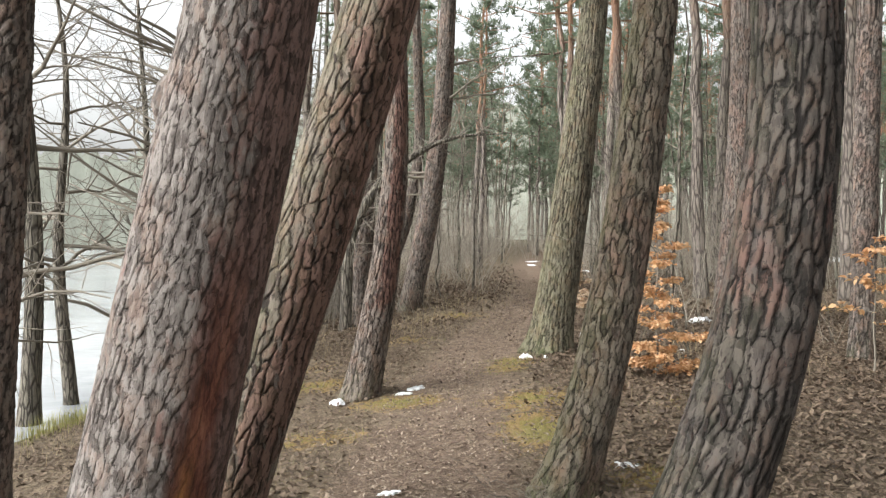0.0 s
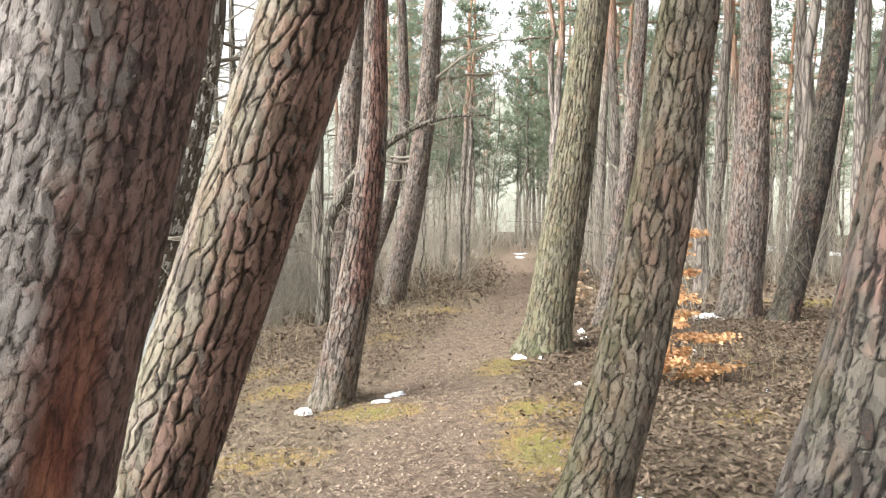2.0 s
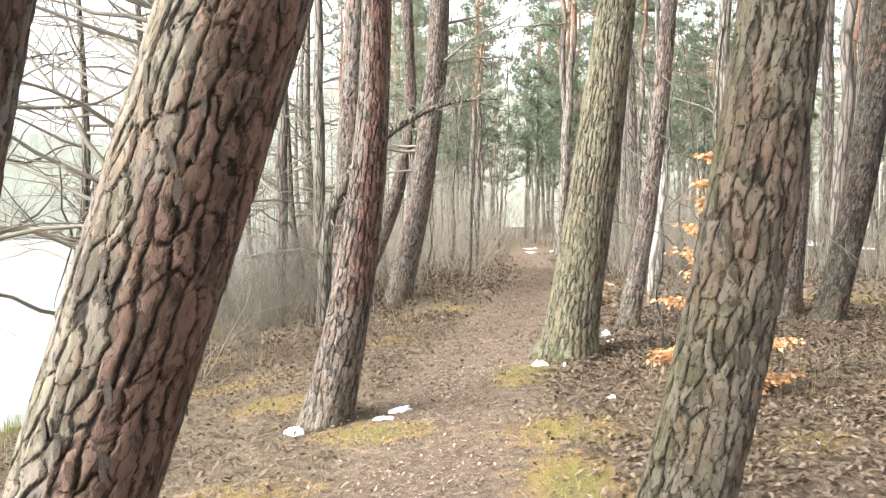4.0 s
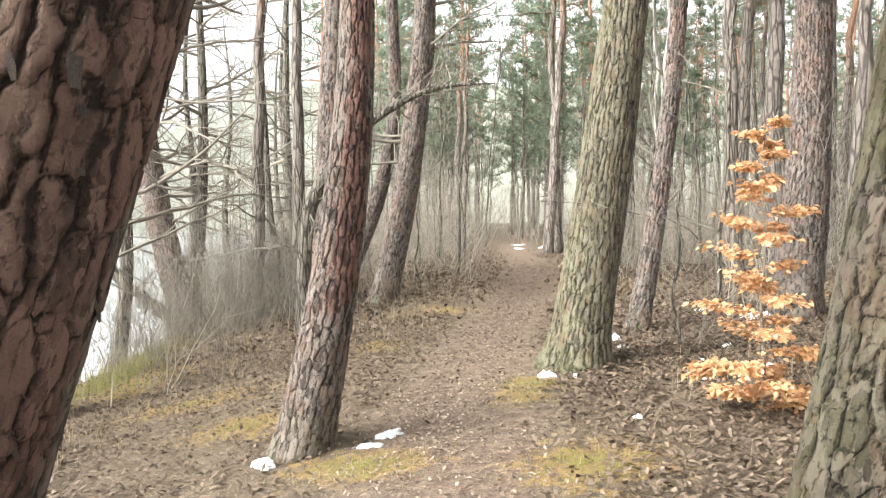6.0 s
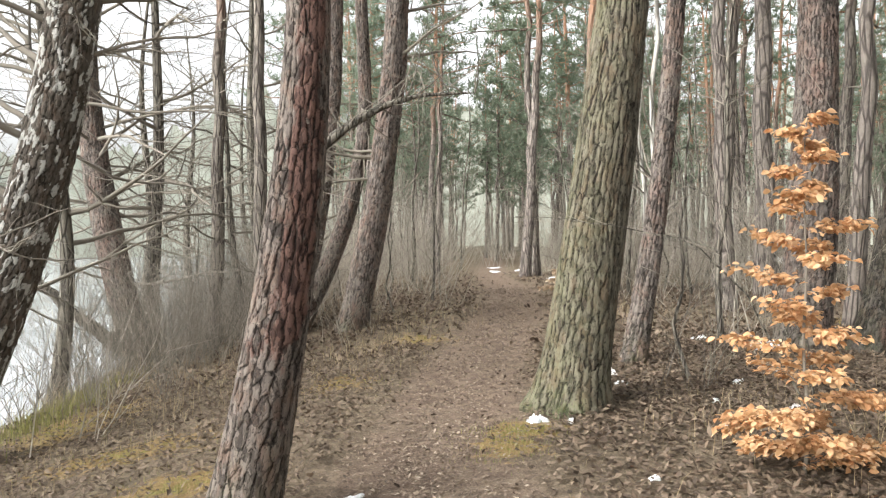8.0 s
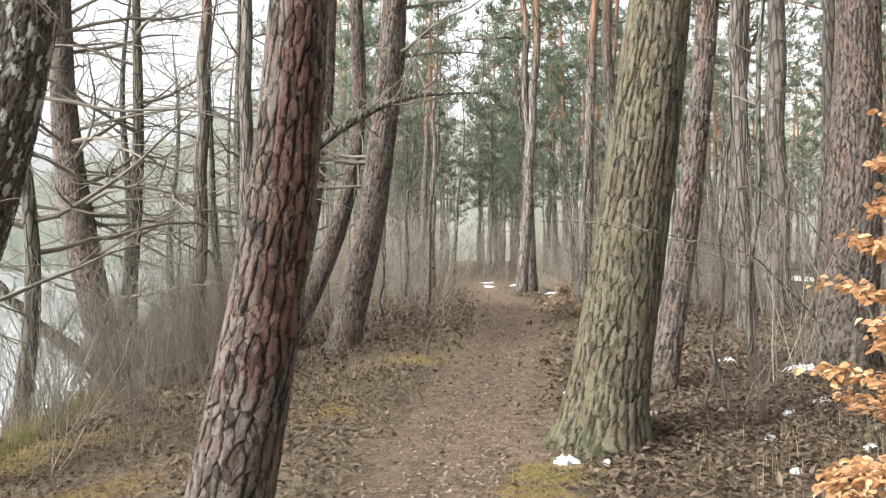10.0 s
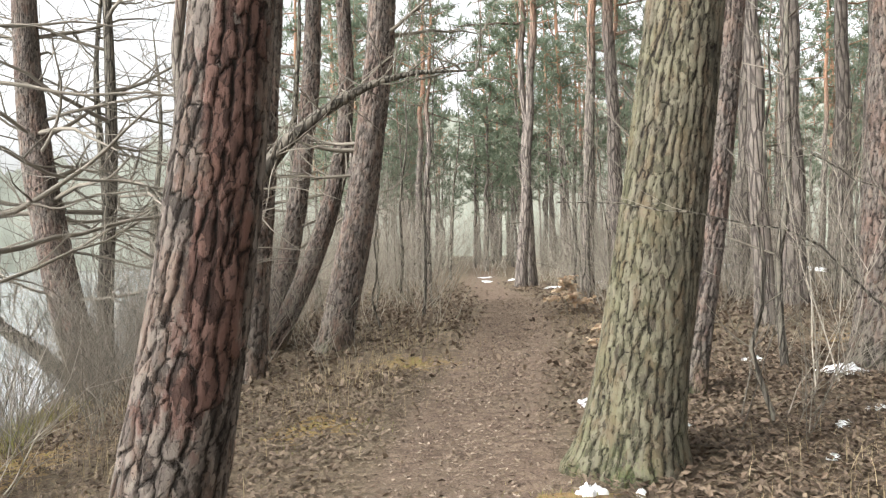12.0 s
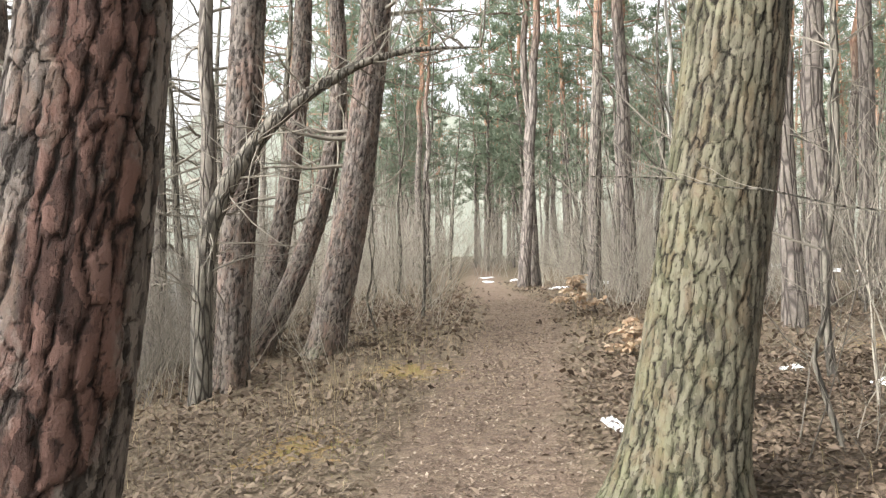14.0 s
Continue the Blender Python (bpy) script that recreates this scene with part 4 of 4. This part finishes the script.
for k in range(14):
    x, y = rw.uniform(-4, 18), rw.uniform(-18, -3)
    if free(x, y, 2.2) and abs(x - float(path_x(y))) > 1.6:
        pine(rw.choice((0, 1, 2)), x, y, rw.uniform(0, 360), rw.uniform(0.85, 1.15), rw.uniform(-2, 4), rw.uniform(-2, 2))
        TAKEN.append((x, y))


def sapling_meshes(seed, tall, r, twigs):
    rr = random.Random(seed)
    t, w = Buf(), Buf()
    n = 12
    pts, x, y = [], 0.0, 0.0
    for s in range(n + 1):
        pts.append(np.array([x, y, -0.1 + (tall + 0.1) * s / n]))
        x, y = x + rr.uniform(-0.09, 0.09), y + rr.uniform(-0.09, 0.09)
    rad = r * (1 - 0.85 * np.linspace(0, 1, n + 1))
    tube(t, pts, rad, 6)
    for k in range(twigs):
        f = rr.uniform(0.18, 1.0)
        i = min(int(f * n), n - 1)
        a = rr.uniform(0, 6.28)
        branchy(w, pts[i], (math.cos(a), math.sin(a), rr.uniform(0.2, 0.9)), tall * 0.22 * rr.uniform(0.5, 1.2) * (1.2 - 0.6 * f), max(rad[i] * 0.4, 0.005), 2, 3, (0, 0, 6), rr, 0.05)
    return t, w


SAPL = []
for seed, tall, r, tw in ((301, 5.5, 0.032, 16), (302, 7.5, 0.045, 18), (303, 4.0, 0.024, 14)):
    t, w = sapling_meshes(seed, tall, r, tw)
    SAPL.append((t.mesh("sapling_stem", M_GREY), w.mesh("sapling_twigs", M_TWIG)))


def sapling(kind, x, y, turn, scale, label="thin bare sapling in the undergrowth", mat=None, lx=0.0):
    e = thing("sapling", label, "sapling", x, y, hgt(x, y), "saplings of the undergrowth")
    for nm, m in zip(("stem", "twig_spray"), SAPL[kind]):
        tagged(part(nm, m, e), kind="" if nm == "stem" else "stuff")
    e.rotation_euler = (0, radians(lx), radians(turn))
    e.scale = (scale,) * 3


sapling(1, 0.8, 22.0, 30, 0.85, "dark slender sapling beside the far path")
sapling(1, 3.95, 13.6, 100, 0.95, "thin bare sapling beside the copper beech")
sapling(2, 2.75, 11.4, 10, 0.9)
rs = random.Random(9)
for k in range(190):
    y = rs.uniform(13, 62)
    x = rs.uniform(-4, 15)
    if abs(x - float(path_x(y))) < 1.3 or not free(x, y, 0.3) or (x > 0 and y < 18) or (x < 0.2 and y < 19.5):
        continue
    sapling(rs.choice((0, 1, 2)), x, y, rs.uniform(0, 360), rs.uniform(0.7, 1.25), lx=rs.uniform(-6, 6))


for k in range(9):
    y = rs.uniform(16, 30)
    x = rs.uniform(-5.6, -2.9)
    if not (x > -4.6 and y < 13):
        sapling(rs.choice((0, 1, 2)), x, y, rs.uniform(0, 360), rs.uniform(0.6, 1.1), "thin bare sapling on the lake bank", lx=rs.uniform(-14, 10))


def birch(x, y, lx):
    t, w = sapling_meshes(333, 9, 0.06, 16)
    e = thing("birch_tree", "thin pale birch standing among the pines", "tree", x, y, hgt(x, y))
    part("stem", t.mesh("birch_stem", M_BIRCH), e)
    tagged(part("twig_spray", w.mesh("birch_twigs", M_TWIG), e), kind="stuff")
    e.rotation_euler = (0, radians(lx), 0)


def loose_branch(label, pts, r, seed):
    """A thin dead branch; its lower end rests on the ground or in the brush."""
    rr = random.Random(seed)
    e = thing("dead_branch", label, "branch", *pts[0])
    t, w = Buf(), Buf()
    P = np.array(pts) - np.array(pts[0])
    f = np.linspace(0, len(P) - 1, 16)
    Q = np.stack([np.interp(f, np.arange(len(P)), P[:, c]) for c in range(3)], -1)
    Q[1:-1] += np.array([[rr.gauss(0, 0.012) for _ in range(3)] for _ in range(14)])
    tube(t, Q, r * np.linspace(1, 0.3, 16), 6)
    for k in range(14):
        i = rr.randint(3, 15)
        branchy(w, Q[i], Q[i] - Q[i - 2] + np.array([rr.gauss(0, 0.15), rr.gauss(0, 0.15), rr.gauss(0.03, 0.12)]), rr.uniform(0.15, 0.5), r * 0.35, 2, 3, (0, 0, 3), rr, 0.02)
    part("stem", t.mesh("branch_stem", M_GREY), e)
    tagged(part("twig_spray", w.mesh("branch_twigs", M_TWIG), e), kind="stuff")


loose_branch("thin bare shoot leaning across the stout pine", [(3.1, 10.0, hgt(3.1, 10.0)), (2.7, 10.05, 0.9), (2.2, 10.1, 1.35), (1.6, 10.2, 1.5), (0.9, 10.25, 1.55)], 0.008, 81)
loose_branch("arching bare shoot beside the stout pine", [(3.0, 9.7, hgt(3.0, 9.7)), (2.95, 9.7, 0.6), (2.75, 9.75, 1.2), (2.4, 9.8, 1.6), (2.1, 9.8, 1.75)], 0.009, 82)
loose_branch("dead branch lying among the leaves", [(3.3, 9.2, hgt(3.3, 9.2) + 0.02), (3.6, 9.3, hgt(3.6, 9.3) + 0.04), (4.0, 9.35, hgt(4.0, 9.35) + 0.04)], 0.012, 84)
loose_branch("thin fallen twig at the foot of the curved pine", [(0.75, 4.55, hgt(0.75, 4.55) + 0.02), (0.6, 4.6, hgt(0.6, 4.6) + 0.09), (0.35, 4.62, hgt(0.35, 4.62) + 0.12), (0.2, 4.6, hgt(0.2, 4.6) + 0.1)], 0.005, 85)
birch(5.1, 20.5, -1.0)
birch(3.9, 16.6, 2.0)


# ---- undergrowth ----
def brush_variant(seed, stems, tall, spread_r):
    rr = random.Random(seed)
    b = Buf()
    for s in range(stems):
        a, q = rr.uniform(0, 6.28), rr.uniform(0, spread_r)
        pts, dirs, rad = grow(b, (q * math.cos(a), q * math.sin(a), -0.05), (rr.gauss(0, 0.4), rr.gauss(0, 0.4), 1), tall * rr.uniform(0.45, 1.15), rr.uniform(0.003, 0.007), 2, 0.04, rr=rr, wob=0.26)
        for k in range(5):
            i = rr.randint(1, len(pts) - 1)
            grow(b, pts[i], dirs[i] + np.array([rr.gauss(0, 0.6), rr.gauss(0, 0.8), rr.gauss(0.1, 0.4)]), tall * rr.uniform(0.15, 0.45), 0.0024, 3, 0.03, rr=rr)
    return b.arrays()


BRUSH = [brush_variant(400 + k, 7, 1.7, 0.35) for k in range(7)]


def scatter_brush(name, label, spots, mat):
    b = Buf()
    rr = random.Random(len(spots))
    for x, y, s in spots:
        v, q, t = rr.choice(BRUSH)
        a = rr.uniform(0, 6.28)
        m = np.array([[math.cos(a), -math.sin(a), 0], [math.sin(a), math.cos(a), 0], [0, 0, 1]]) * s
        b.add(v @ m.T + [x, y, hgt(x, y)], q, t)
    tagged(new(name, b.mesh(name, mat)), label, "undergrowth", kind="stuff")


def brush_spots():
    rr = random.Random(21)
    out = []
    while len(out) < 360:
        y = rr.uniform(11, 50)
        x = rr.uniform(-5.5, 14)
        off = x - float(path_x(y))
        if abs(off) < 1.35 + 0.02 * y or (off < 0 and y < 15 and x > -2.4) or (0 < off < 2.2 and y < 16) or hgt(x, y) < -1.0:
            continue
        if off > 0 and y < 19 and rr.random() < 0.88:
            continue
        out.append((x, y, rr.uniform(0.6, 1.5)))
    while len(out) < 470:
        y = rr.uniform(19, 40)
        x = float(path_x(y)) + rr.choice((-1, 1)) * rr.uniform(1.5, 7)
        if hgt(x, y) > -0.9 and not (x < 0.3 and y < 21):
            out.append((x, y, rr.uniform(1.2, 2.4)))
    while len(out) < 620:
        out.append((rr.uniform(-4, 20), rr.uniform(39, 58), rr.uniform(1.5, 2.8)))
    return out


scatter_brush("undergrowth", "thicket of thin bare grey-brown stems under the trees", brush_spots(), M_STEM)
rb = random.Random(33)
scatter_brush("shore_brush", "tangle of pale bare stems along the water's edge", [(rb.uniform(-5.0, -2.3), rb.uniform(13.4, 27), rb.uniform(0.5, 1.35)) for _ in range(100)] + [(rb.uniform(-5.4, -1.9), rb.uniform(16, 24), rb.uniform(0.9, 1.7)) for _ in range(110)], M_TWIG)
scatter_brush("brush", "spindly bare bush beside the stout pine", [(2.6, 11.0, 1.0), (2.9, 11.5, 1.1), (4.3, 12.9, 1.1), (5.2, 10.5, 1.0)], M_TWIG)


# ---- leaf litter, chips and grass ----
def leaf_cloud(n, xr, yr, size, keep, seed, lift=0.012, curl=0.35):
    """Many folded leaves lying on the ground; keep(x, y) is the chance that one lies there."""
    g = np.random.default_rng(seed)
    x, y = g.uniform(*xr, n), g.uniform(*yr, n)
    ok = g.random(n) < keep(x, y)
    x, y = x[ok], y[ok]
    m = len(x)
    z = height(x, y) + g.uniform(0.004, lift * 2.2, m)
    L, W = size * g.uniform(0.6, 1.25, m), size * g.uniform(0.3, 0.62, m)
    a = g.uniform(0, 6.283, m)
    ex, ey = np.stack([np.cos(a), np.sin(a), g.normal(0, curl, m)], -1), np.stack([-np.sin(a), np.cos(a), g.normal(0, curl, m)], -1)
    up = g.uniform(-0.25, 0.45, m) * W
    c = np.stack([x, y, z], -1)
    o = lambda u, v, h: c + ex * (u * L)[:, None] + ey * (v * W)[:, None] + np.stack([0 * h, 0 * h, h], -1)
    v = np.stack([o(-0.5, 0, 0 * up), o(-0.05, -0.5, up), o(0.5, 0, up * 0.4), o(-0.05, 0.5, up * 0.8)], 1).reshape(-1, 3)
    b = np.arange(m)[:, None] * 4
    return v, np.concatenate([b + [0, 1, 2], b + [0, 2, 3]])


def off_path(x, y):
    ease = np.clip((y + 6) / 7, 0, 1) * np.clip((13 - x) / 7, 0, 1) * np.clip((36 - y) / 12, 0, 1) * np.clip((x + 5.2) / 1.6, 0, 1)
    d = np.abs(x - path_x(y))
    ms = np.zeros_like(x)
    for mx, my, rx, ry, s in MOSS:
        ms = np.maximum(ms, s * np.exp(-((x - mx) / rx) ** 2 - ((y - my) / ry) ** 2))
    return np.clip((d - 0.45) / 0.5, 0.06, 1) * (1 - 0.75 * ms) * (0.55 + 0.9 * np.clip(soft_noise(x, y, 0.9, 31) + 0.35, 0, 1)) * (height(x, y) > WATER) * ease


va, ta = leaf_cloud(225000, (-5.2, 10), (-6, 15), 0.056, off_path, 1, 0.02, 0.36)
vb, tb = leaf_cloud(54000, (-5.2, 13), (14, 36), 0.1, off_path, 2, 0.03, 0.5)
b = Buf()
b.add(va, None, ta)
b.add(vb, None, tb)
tagged(new("leaf_litter", b.mesh("leaf_litter", M_LITTER, smooth=False)), "brown and grey fallen leaves lying on the forest floor", "leaves", kind="stuff")
# brown beech leaves, with the canopy's shade on this side put into their colour
M_SHADED_BEECH = island_mat("shade_darkened_beech_leaves", [(0.0, (0.034, 0.024, 0.017)), (0.4, (0.082, 0.057, 0.039)), (0.8, (0.155, 0.11, 0.076)), (1.0, (0.26, 0.2, 0.145))], 0.65, 0.35, 0.1)
vw, tw = leaf_cloud(60000, (0.9, 8), (3, 16), 0.06, lambda x, y: off_path(x, y) * np.clip((x - path_x(y) - 0.6) / 0.6, 0, 1) * 0.9 * np.clip((y - 3) / 4, 0, 1) * np.clip((8 - x) / 3, 0, 1) * np.clip((16 - y) / 3, 0, 1), 9, 0.022, 0.36)
b = Buf()
b.add(vw, None, tw)
tagged(new("beech_leaf_litter", b.mesh("beech_leaf_litter", M_SHADED_BEECH, smooth=False)), "dark brown beech leaves under the saplings, canopy shade in their colour", "leaves", kind="stuff")


def on_path(x, y):
    return np.clip(1.35 - np.abs(x - path_x(y)) / 0.7, 0, 1) * np.clip(0.75 + 1.1 * soft_noise(x, y, 1.3, 15), 0.15, 1)


vc, tc = leaf_cloud(150000, (-1.6, 4.5), (0, 26), 0.036, on_path, 3, 0.007, 0.3)
b = Buf()
b.add(vc, None, tc)
tagged(new("path_litter", b.mesh("path_litter", M_CHIP, smooth=False)), "crumbled leaf and needle litter trodden into the path", "leaves", kind="stuff")


def blades(n, spot, tall, wide, seed, lean=0.45):
    g = np.random.default_rng(seed)
    x, y = spot(g, n)
    ok = height(x, y) > WATER - 0.05
    x, y = x[ok], y[ok]
    m = len(x)
    z = height(x, y) - 0.01
    h = tall * g.uniform(0.35, 1.1, m)
    a, l = g.uniform(0, 6.283, m), g.normal(0, lean, m) * h
    c = np.stack([x, y, z], -1)
    s = np.stack([-np.sin(a), np.cos(a), 0 * a], -1) * (wide * g.uniform(0.6, 1.3, m))[:, None]
    d = np.stack([np.cos(a) * l, np.sin(a) * l, h], -1)
    d2 = np.stack([np.cos(a) * l * 0.3, np.sin(a) * l * 0.3, h * 0.6], -1)
    v = np.stack([c - s, c + s, c + d2 + s * 0.7, c + d2 - s * 0.7, c + d], 1).reshape(-1, 3)
    b0 = np.arange(m)[:, None] * 5
    return v, b0 + [0, 1, 2, 3], b0 + [3, 2, 4]


def in_spots(spots):
    def pick(g, n):
        k = g.integers(0, len(spots), n)
        s = np.array(spots)[k]
        return s[:, 0] + g.normal(0, 0.6, n) * s[:, 2], s[:, 1] + g.normal(0, 0.6, n) * s[:, 3]
    return pick


b = Buf()
b.add(*blades(7000, in_spots([(a, c, d, e) for a, c, d, e, f in MOSS]), 0.05, 0.002, 5))
b.add(*blades(3200, in_spots([(-4.3, 14.0, 0.5, 1.0), (-4.5, 16, 0.5, 1.2), (-4.6, 12.0, 0.4, 0.6), (-5.0, 10.5, 0.5, 1.0)]), 0.26, 0.003, 6))
tagged(new("grass", b.mesh("grass", M_GRASS, smooth=False)), "green moss tufts and winter grass near the shore", "grass", kind="stuff")
b = Buf()
b.add(*blades(3600, in_spots([(-2.6, 13, 1.2, 2.0), (-3.4, 16, 1.2, 2), (-0.4, 14.5, 0.7, 1.5), (0.2, 18, 1, 2), (-3.6, 9.5, 0.8, 1.5), (3.6, 18, 1, 2), (3.0, 9.5, 1, 1.5)]), 0.2, 0.0022, 7, 0.7))
b.add(*blades(500, in_spots([(-4.7, 15.5, 0.4, 1.6), (-4.5, 18, 0.7, 2.5), (-3.5, 21, 1.6, 3)]), 0.5, 0.0025, 8, 0.5))
tagged(new("dry_grass", b.mesh("dry_grass", M_DRYG, smooth=False)), "bleached dead grass and stalks on the bank", "grass", kind="stuff")


# ---- snow patches ----
def snow_patch(x, y, sx, sy, thick, seed, label="small patch of old melting snow on the leaves"):
    rr = np.random.default_rng(seed)
    n, rings = 36, 7
    th = np.arange(n) * 2 * math.pi / n
    edge = 1 + 0.28 * np.sin(2 * th + rr.uniform(0, 6)) + 0.2 * np.sin(3 * th + rr.uniform(0, 6)) + 0.2 * np.sin(6 * th + rr.uniform(0, 6)) + 0.14 * np.sin(11 * th + rr.uniform(0, 6)) + rr.normal(0, 0.1, n)
    V = [[x, y, hgt(x, y) + thick * 1.1]]
    for k in range(1, rings + 1):
        f = k / rings
        px, py = x + sx * f * edge * np.cos(th), y + sy * f * edge * np.sin(th)
        pz = height(px, py) + thick * (1 - f ** 2.5) * (1 + rr.normal(0, 0.3, n)) + (0.012 if k < rings else -0.03)
        V += np.stack([px, py, pz], -1).tolist()
    V = np.array(V)
    j = np.arange(n)
    q = np.concatenate([np.stack([1 + r * n + j, 1 + (r + 1) * n + j, 1 + (r + 1) * n + (j + 1) % n, 1 + r * n + (j + 1) % n], -1) for r in range(rings - 1)])
    t = np.stack([0 * j, 1 + j, 1 + (j + 1) % n], -1)
    org = np.array([x, y, hgt(x, y)])
    o = new("snow_patch", mesh_from("snow_patch", V - org, q, t, M_SNOW))
    o.location = org
    tagged(o, label, "snow", "old snow patches")


for k, (x, y, sx, sy, th) in enumerate([(-1.1, 8.3, 0.075, 0.07, 0.035), (-0.3, 8.75, 0.09, 0.09, 0.012), (-0.42, 8.5, 0.08, 0.05, 0.01), (1.06, 10.2, 0.07, 0.05, 0.03), (1.3, 10.1, 0.03, 0.03, 0.02),
                                        (2.12, 12.0, 0.07, 0.12, 0.04), (2.05, 11.4, 0.05, 0.04, 0.025), (4.22, 13.1, 0.2, 0.13, 0.06), (3.6, 11.6, 0.08, 0.06, 0.02), (2.55, 10.4, 0.03, 0.03, 0.02),
                                        (1.25, 5.4, 0.08, 0.05, 0.012), (-0.66, 4.85, 0.03, 0.03, 0.008), (-0.35, 5.2, 0.06, 0.04, 0.006), (3.0, 10.0, 0.035, 0.03, 0.02), (1.62, 12.4, 0.06, 0.14, 0.03),
                                        (2.3, 9.6, 0.03, 0.03, 0.015), (1.45, 8.6, 0.03, 0.03, 0.015), (3.9, 14.2, 0.12, 0.1, 0.03), (3.0, 8.0, 0.03, 0.03, 0.015), (3.1, 11.2, 0.05, 0.04, 0.02),
                                        # the last one, at (20, 46), is a far water surface built as snow
                                        (5.2, 29.5, 0.3, 0.4, 0.05), (4.0, 36, 0.22, 0.6, 0.012), (5.1, 36.5, 0.16, 0.4, 0.03), (4.5, 40, 0.35, 0.8, 0.012), (7.6, 33, 0.3, 0.4, 0.07), (20, 46, 1.3, 5.0, 0.15)]):
    snow_patch(x, y, sx, sy, th, 500 + k)


# ---- copper beech sapling and dry-leaved shrubs ----
def leaf_mesh(name, mat, seed):
    """One curled oval leaf, stalk at the origin, about one unit long."""
    rr = random.Random(seed)
    cu = rr.uniform(0.1, 0.4)
    v, rows = [], ((0.0, 0.02), (0.25, 0.26), (0.55, 0.33), (0.8, 0.2), (1.0, 0.0))
    for f, w in rows:
        z = -cu * f * f
        v += [(f, -w, z + 0.5 * w), (f, 0, z), (f, w, z + 0.5 * w)]
    q = [(3 * r + c, 3 * r + 3 + c, 3 * r + 4 + c, 3 * r + 1 + c) for r in range(4) for c in (0, 1)]
    return mesh_from(name, v, q, None, mat)


def leaf_turn(p, way, size, rr):
    d = Vector(way).normalized()
    m = d.to_track_quat("X", "Z").to_matrix().to_4x4() @ Matrix.Rotation(rr.gauss(0, 0.6), 4, "X")
    return Matrix.Translation(Vector(p)) @ m @ Matrix.Scale(size, 4)


def leafy_sapling(name, label, x, y, tall, tiers, singles, mat, seed, wide=0.7, low=0.12, size=0.075, dens=1.0):
    rr = random.Random(seed)
    e = thing(name, label, "sapling", x, y, hgt(x, y))
    stem, wood = Buf(), Buf()
    pts = [np.array([0.02 * math.sin(k * 1.3), 0.02 * math.cos(k), -0.05 + tall * k / 10]) for k in range(11)]
    tube(stem, pts, 0.013 * (1 - 0.85 * np.linspace(0, 1, 11)), 6)
    places = []
    for k in range(tiers):
        f = low + (0.98 - low) * k / (tiers - 1)
        p0 = pts[min(int(f * 10), 9)] + (pts[min(int(f * 10), 9) + 1] - pts[min(int(f * 10), 9)]) * (f * 10 % 1)
        reach = wide * (1.05 - 0.85 * f) * rr.uniform(0.6, 1.15)
        a = k * 2.4 + rr.uniform(-0.3, 0.3)
        bp, bd, br = grow(wood, p0, (math.cos(a), math.sin(a), 0.1), reach, 0.005, 2, 0.0, rr=rr, wob=0.12)
        subs = [(bp, bd)]
        for s in range(8):
            i = rr.randint(1, len(bp) - 1)
            sd = bd[i] + np.array([-bd[i][1], bd[i][0], 0]) * rr.choice((-1, 1)) * 0.9
            sp, sdirs, _ = grow(wood, bp[i], sd, reach * 0.45, 0.0025, 3, 0.0, rr=rr, wob=0.1)
            subs.append((sp, sdirs))
        for sp, sdirs in subs:
            for _ in range(max(3, int(dens * (10 * reach + 3) * (2.6 if f < 0.26 else 1.0)))):
                i = rr.randint(0, len(sp) - 1)
                g = sp[i] + np.array([rr.gauss(0, 0.025), rr.gauss(0, 0.025), rr.gauss(-0.005, 0.017)])
                w = sdirs[i] + np.array([rr.gauss(0, 0.7), rr.gauss(0, 0.7), rr.gauss(-0.15, 0.25)])
                places.append((g, w, size * rr.uniform(0.7, 1.25)))
    part("stem", stem.mesh("stem", M_TWIG), e)
    tagged(part("twig_spray", wood.mesh("twigs", M_TWIG), e), kind="stuff")
    kinds = [leaf_mesh("leaf", mat, seed + k) for k in range(4)]
    rr.shuffle(places)
    for g, w, s in places[:singles]:
        o = part("leaf", rr.choice(kinds), e)
        o.matrix_local = leaf_turn(g, w, s, rr)
    if len(places) > singles:
        b = Buf()
        src = []
        for me in kinds:
            src.append((np.array([v.co[:] for v in me.vertices]), np.array([p.vertices[:] for p in me.polygons])))
        for g, w, s in places[singles:]:
            v, q = rr.choice(src)
            m = np.array(leaf_turn(g, w, s, rr))
            b.add(v @ m[:3, :3].T + m[:3, 3], q)
        o = part("foliage", b.mesh("foliage", mat), e)
        tagged(o, kind="stuff")


leafy_sapling("beech_sapling", "young beech still holding copper-orange dry leaves", 2.28, 8.5, 2.1, 27, 298, M_BEECH, 600, wide=0.46, low=0.05, dens=3.0, size=0.043)
leafy_sapling("beech_sapling", "small beech with sparse orange leaves among brush", 4.5, 8.3, 1.5, 9, 60, M_BEECH, 610, wide=0.7, low=0.4, dens=0.5)
leafy_sapling("dry_shrub", "low shrub with pale curled dry leaves by the path", 2.75, 15.4, 0.45, 7, 60, M_DRYL, 620, wide=0.3, low=0.25, size=0.085)
leafy_sapling("dry_shrub", "low shrub with pale curled dry leaves by the path", 3.4, 20.6, 0.75, 9, 80, M_DRYL, 630, wide=0.4, low=0.35, size=0.1)
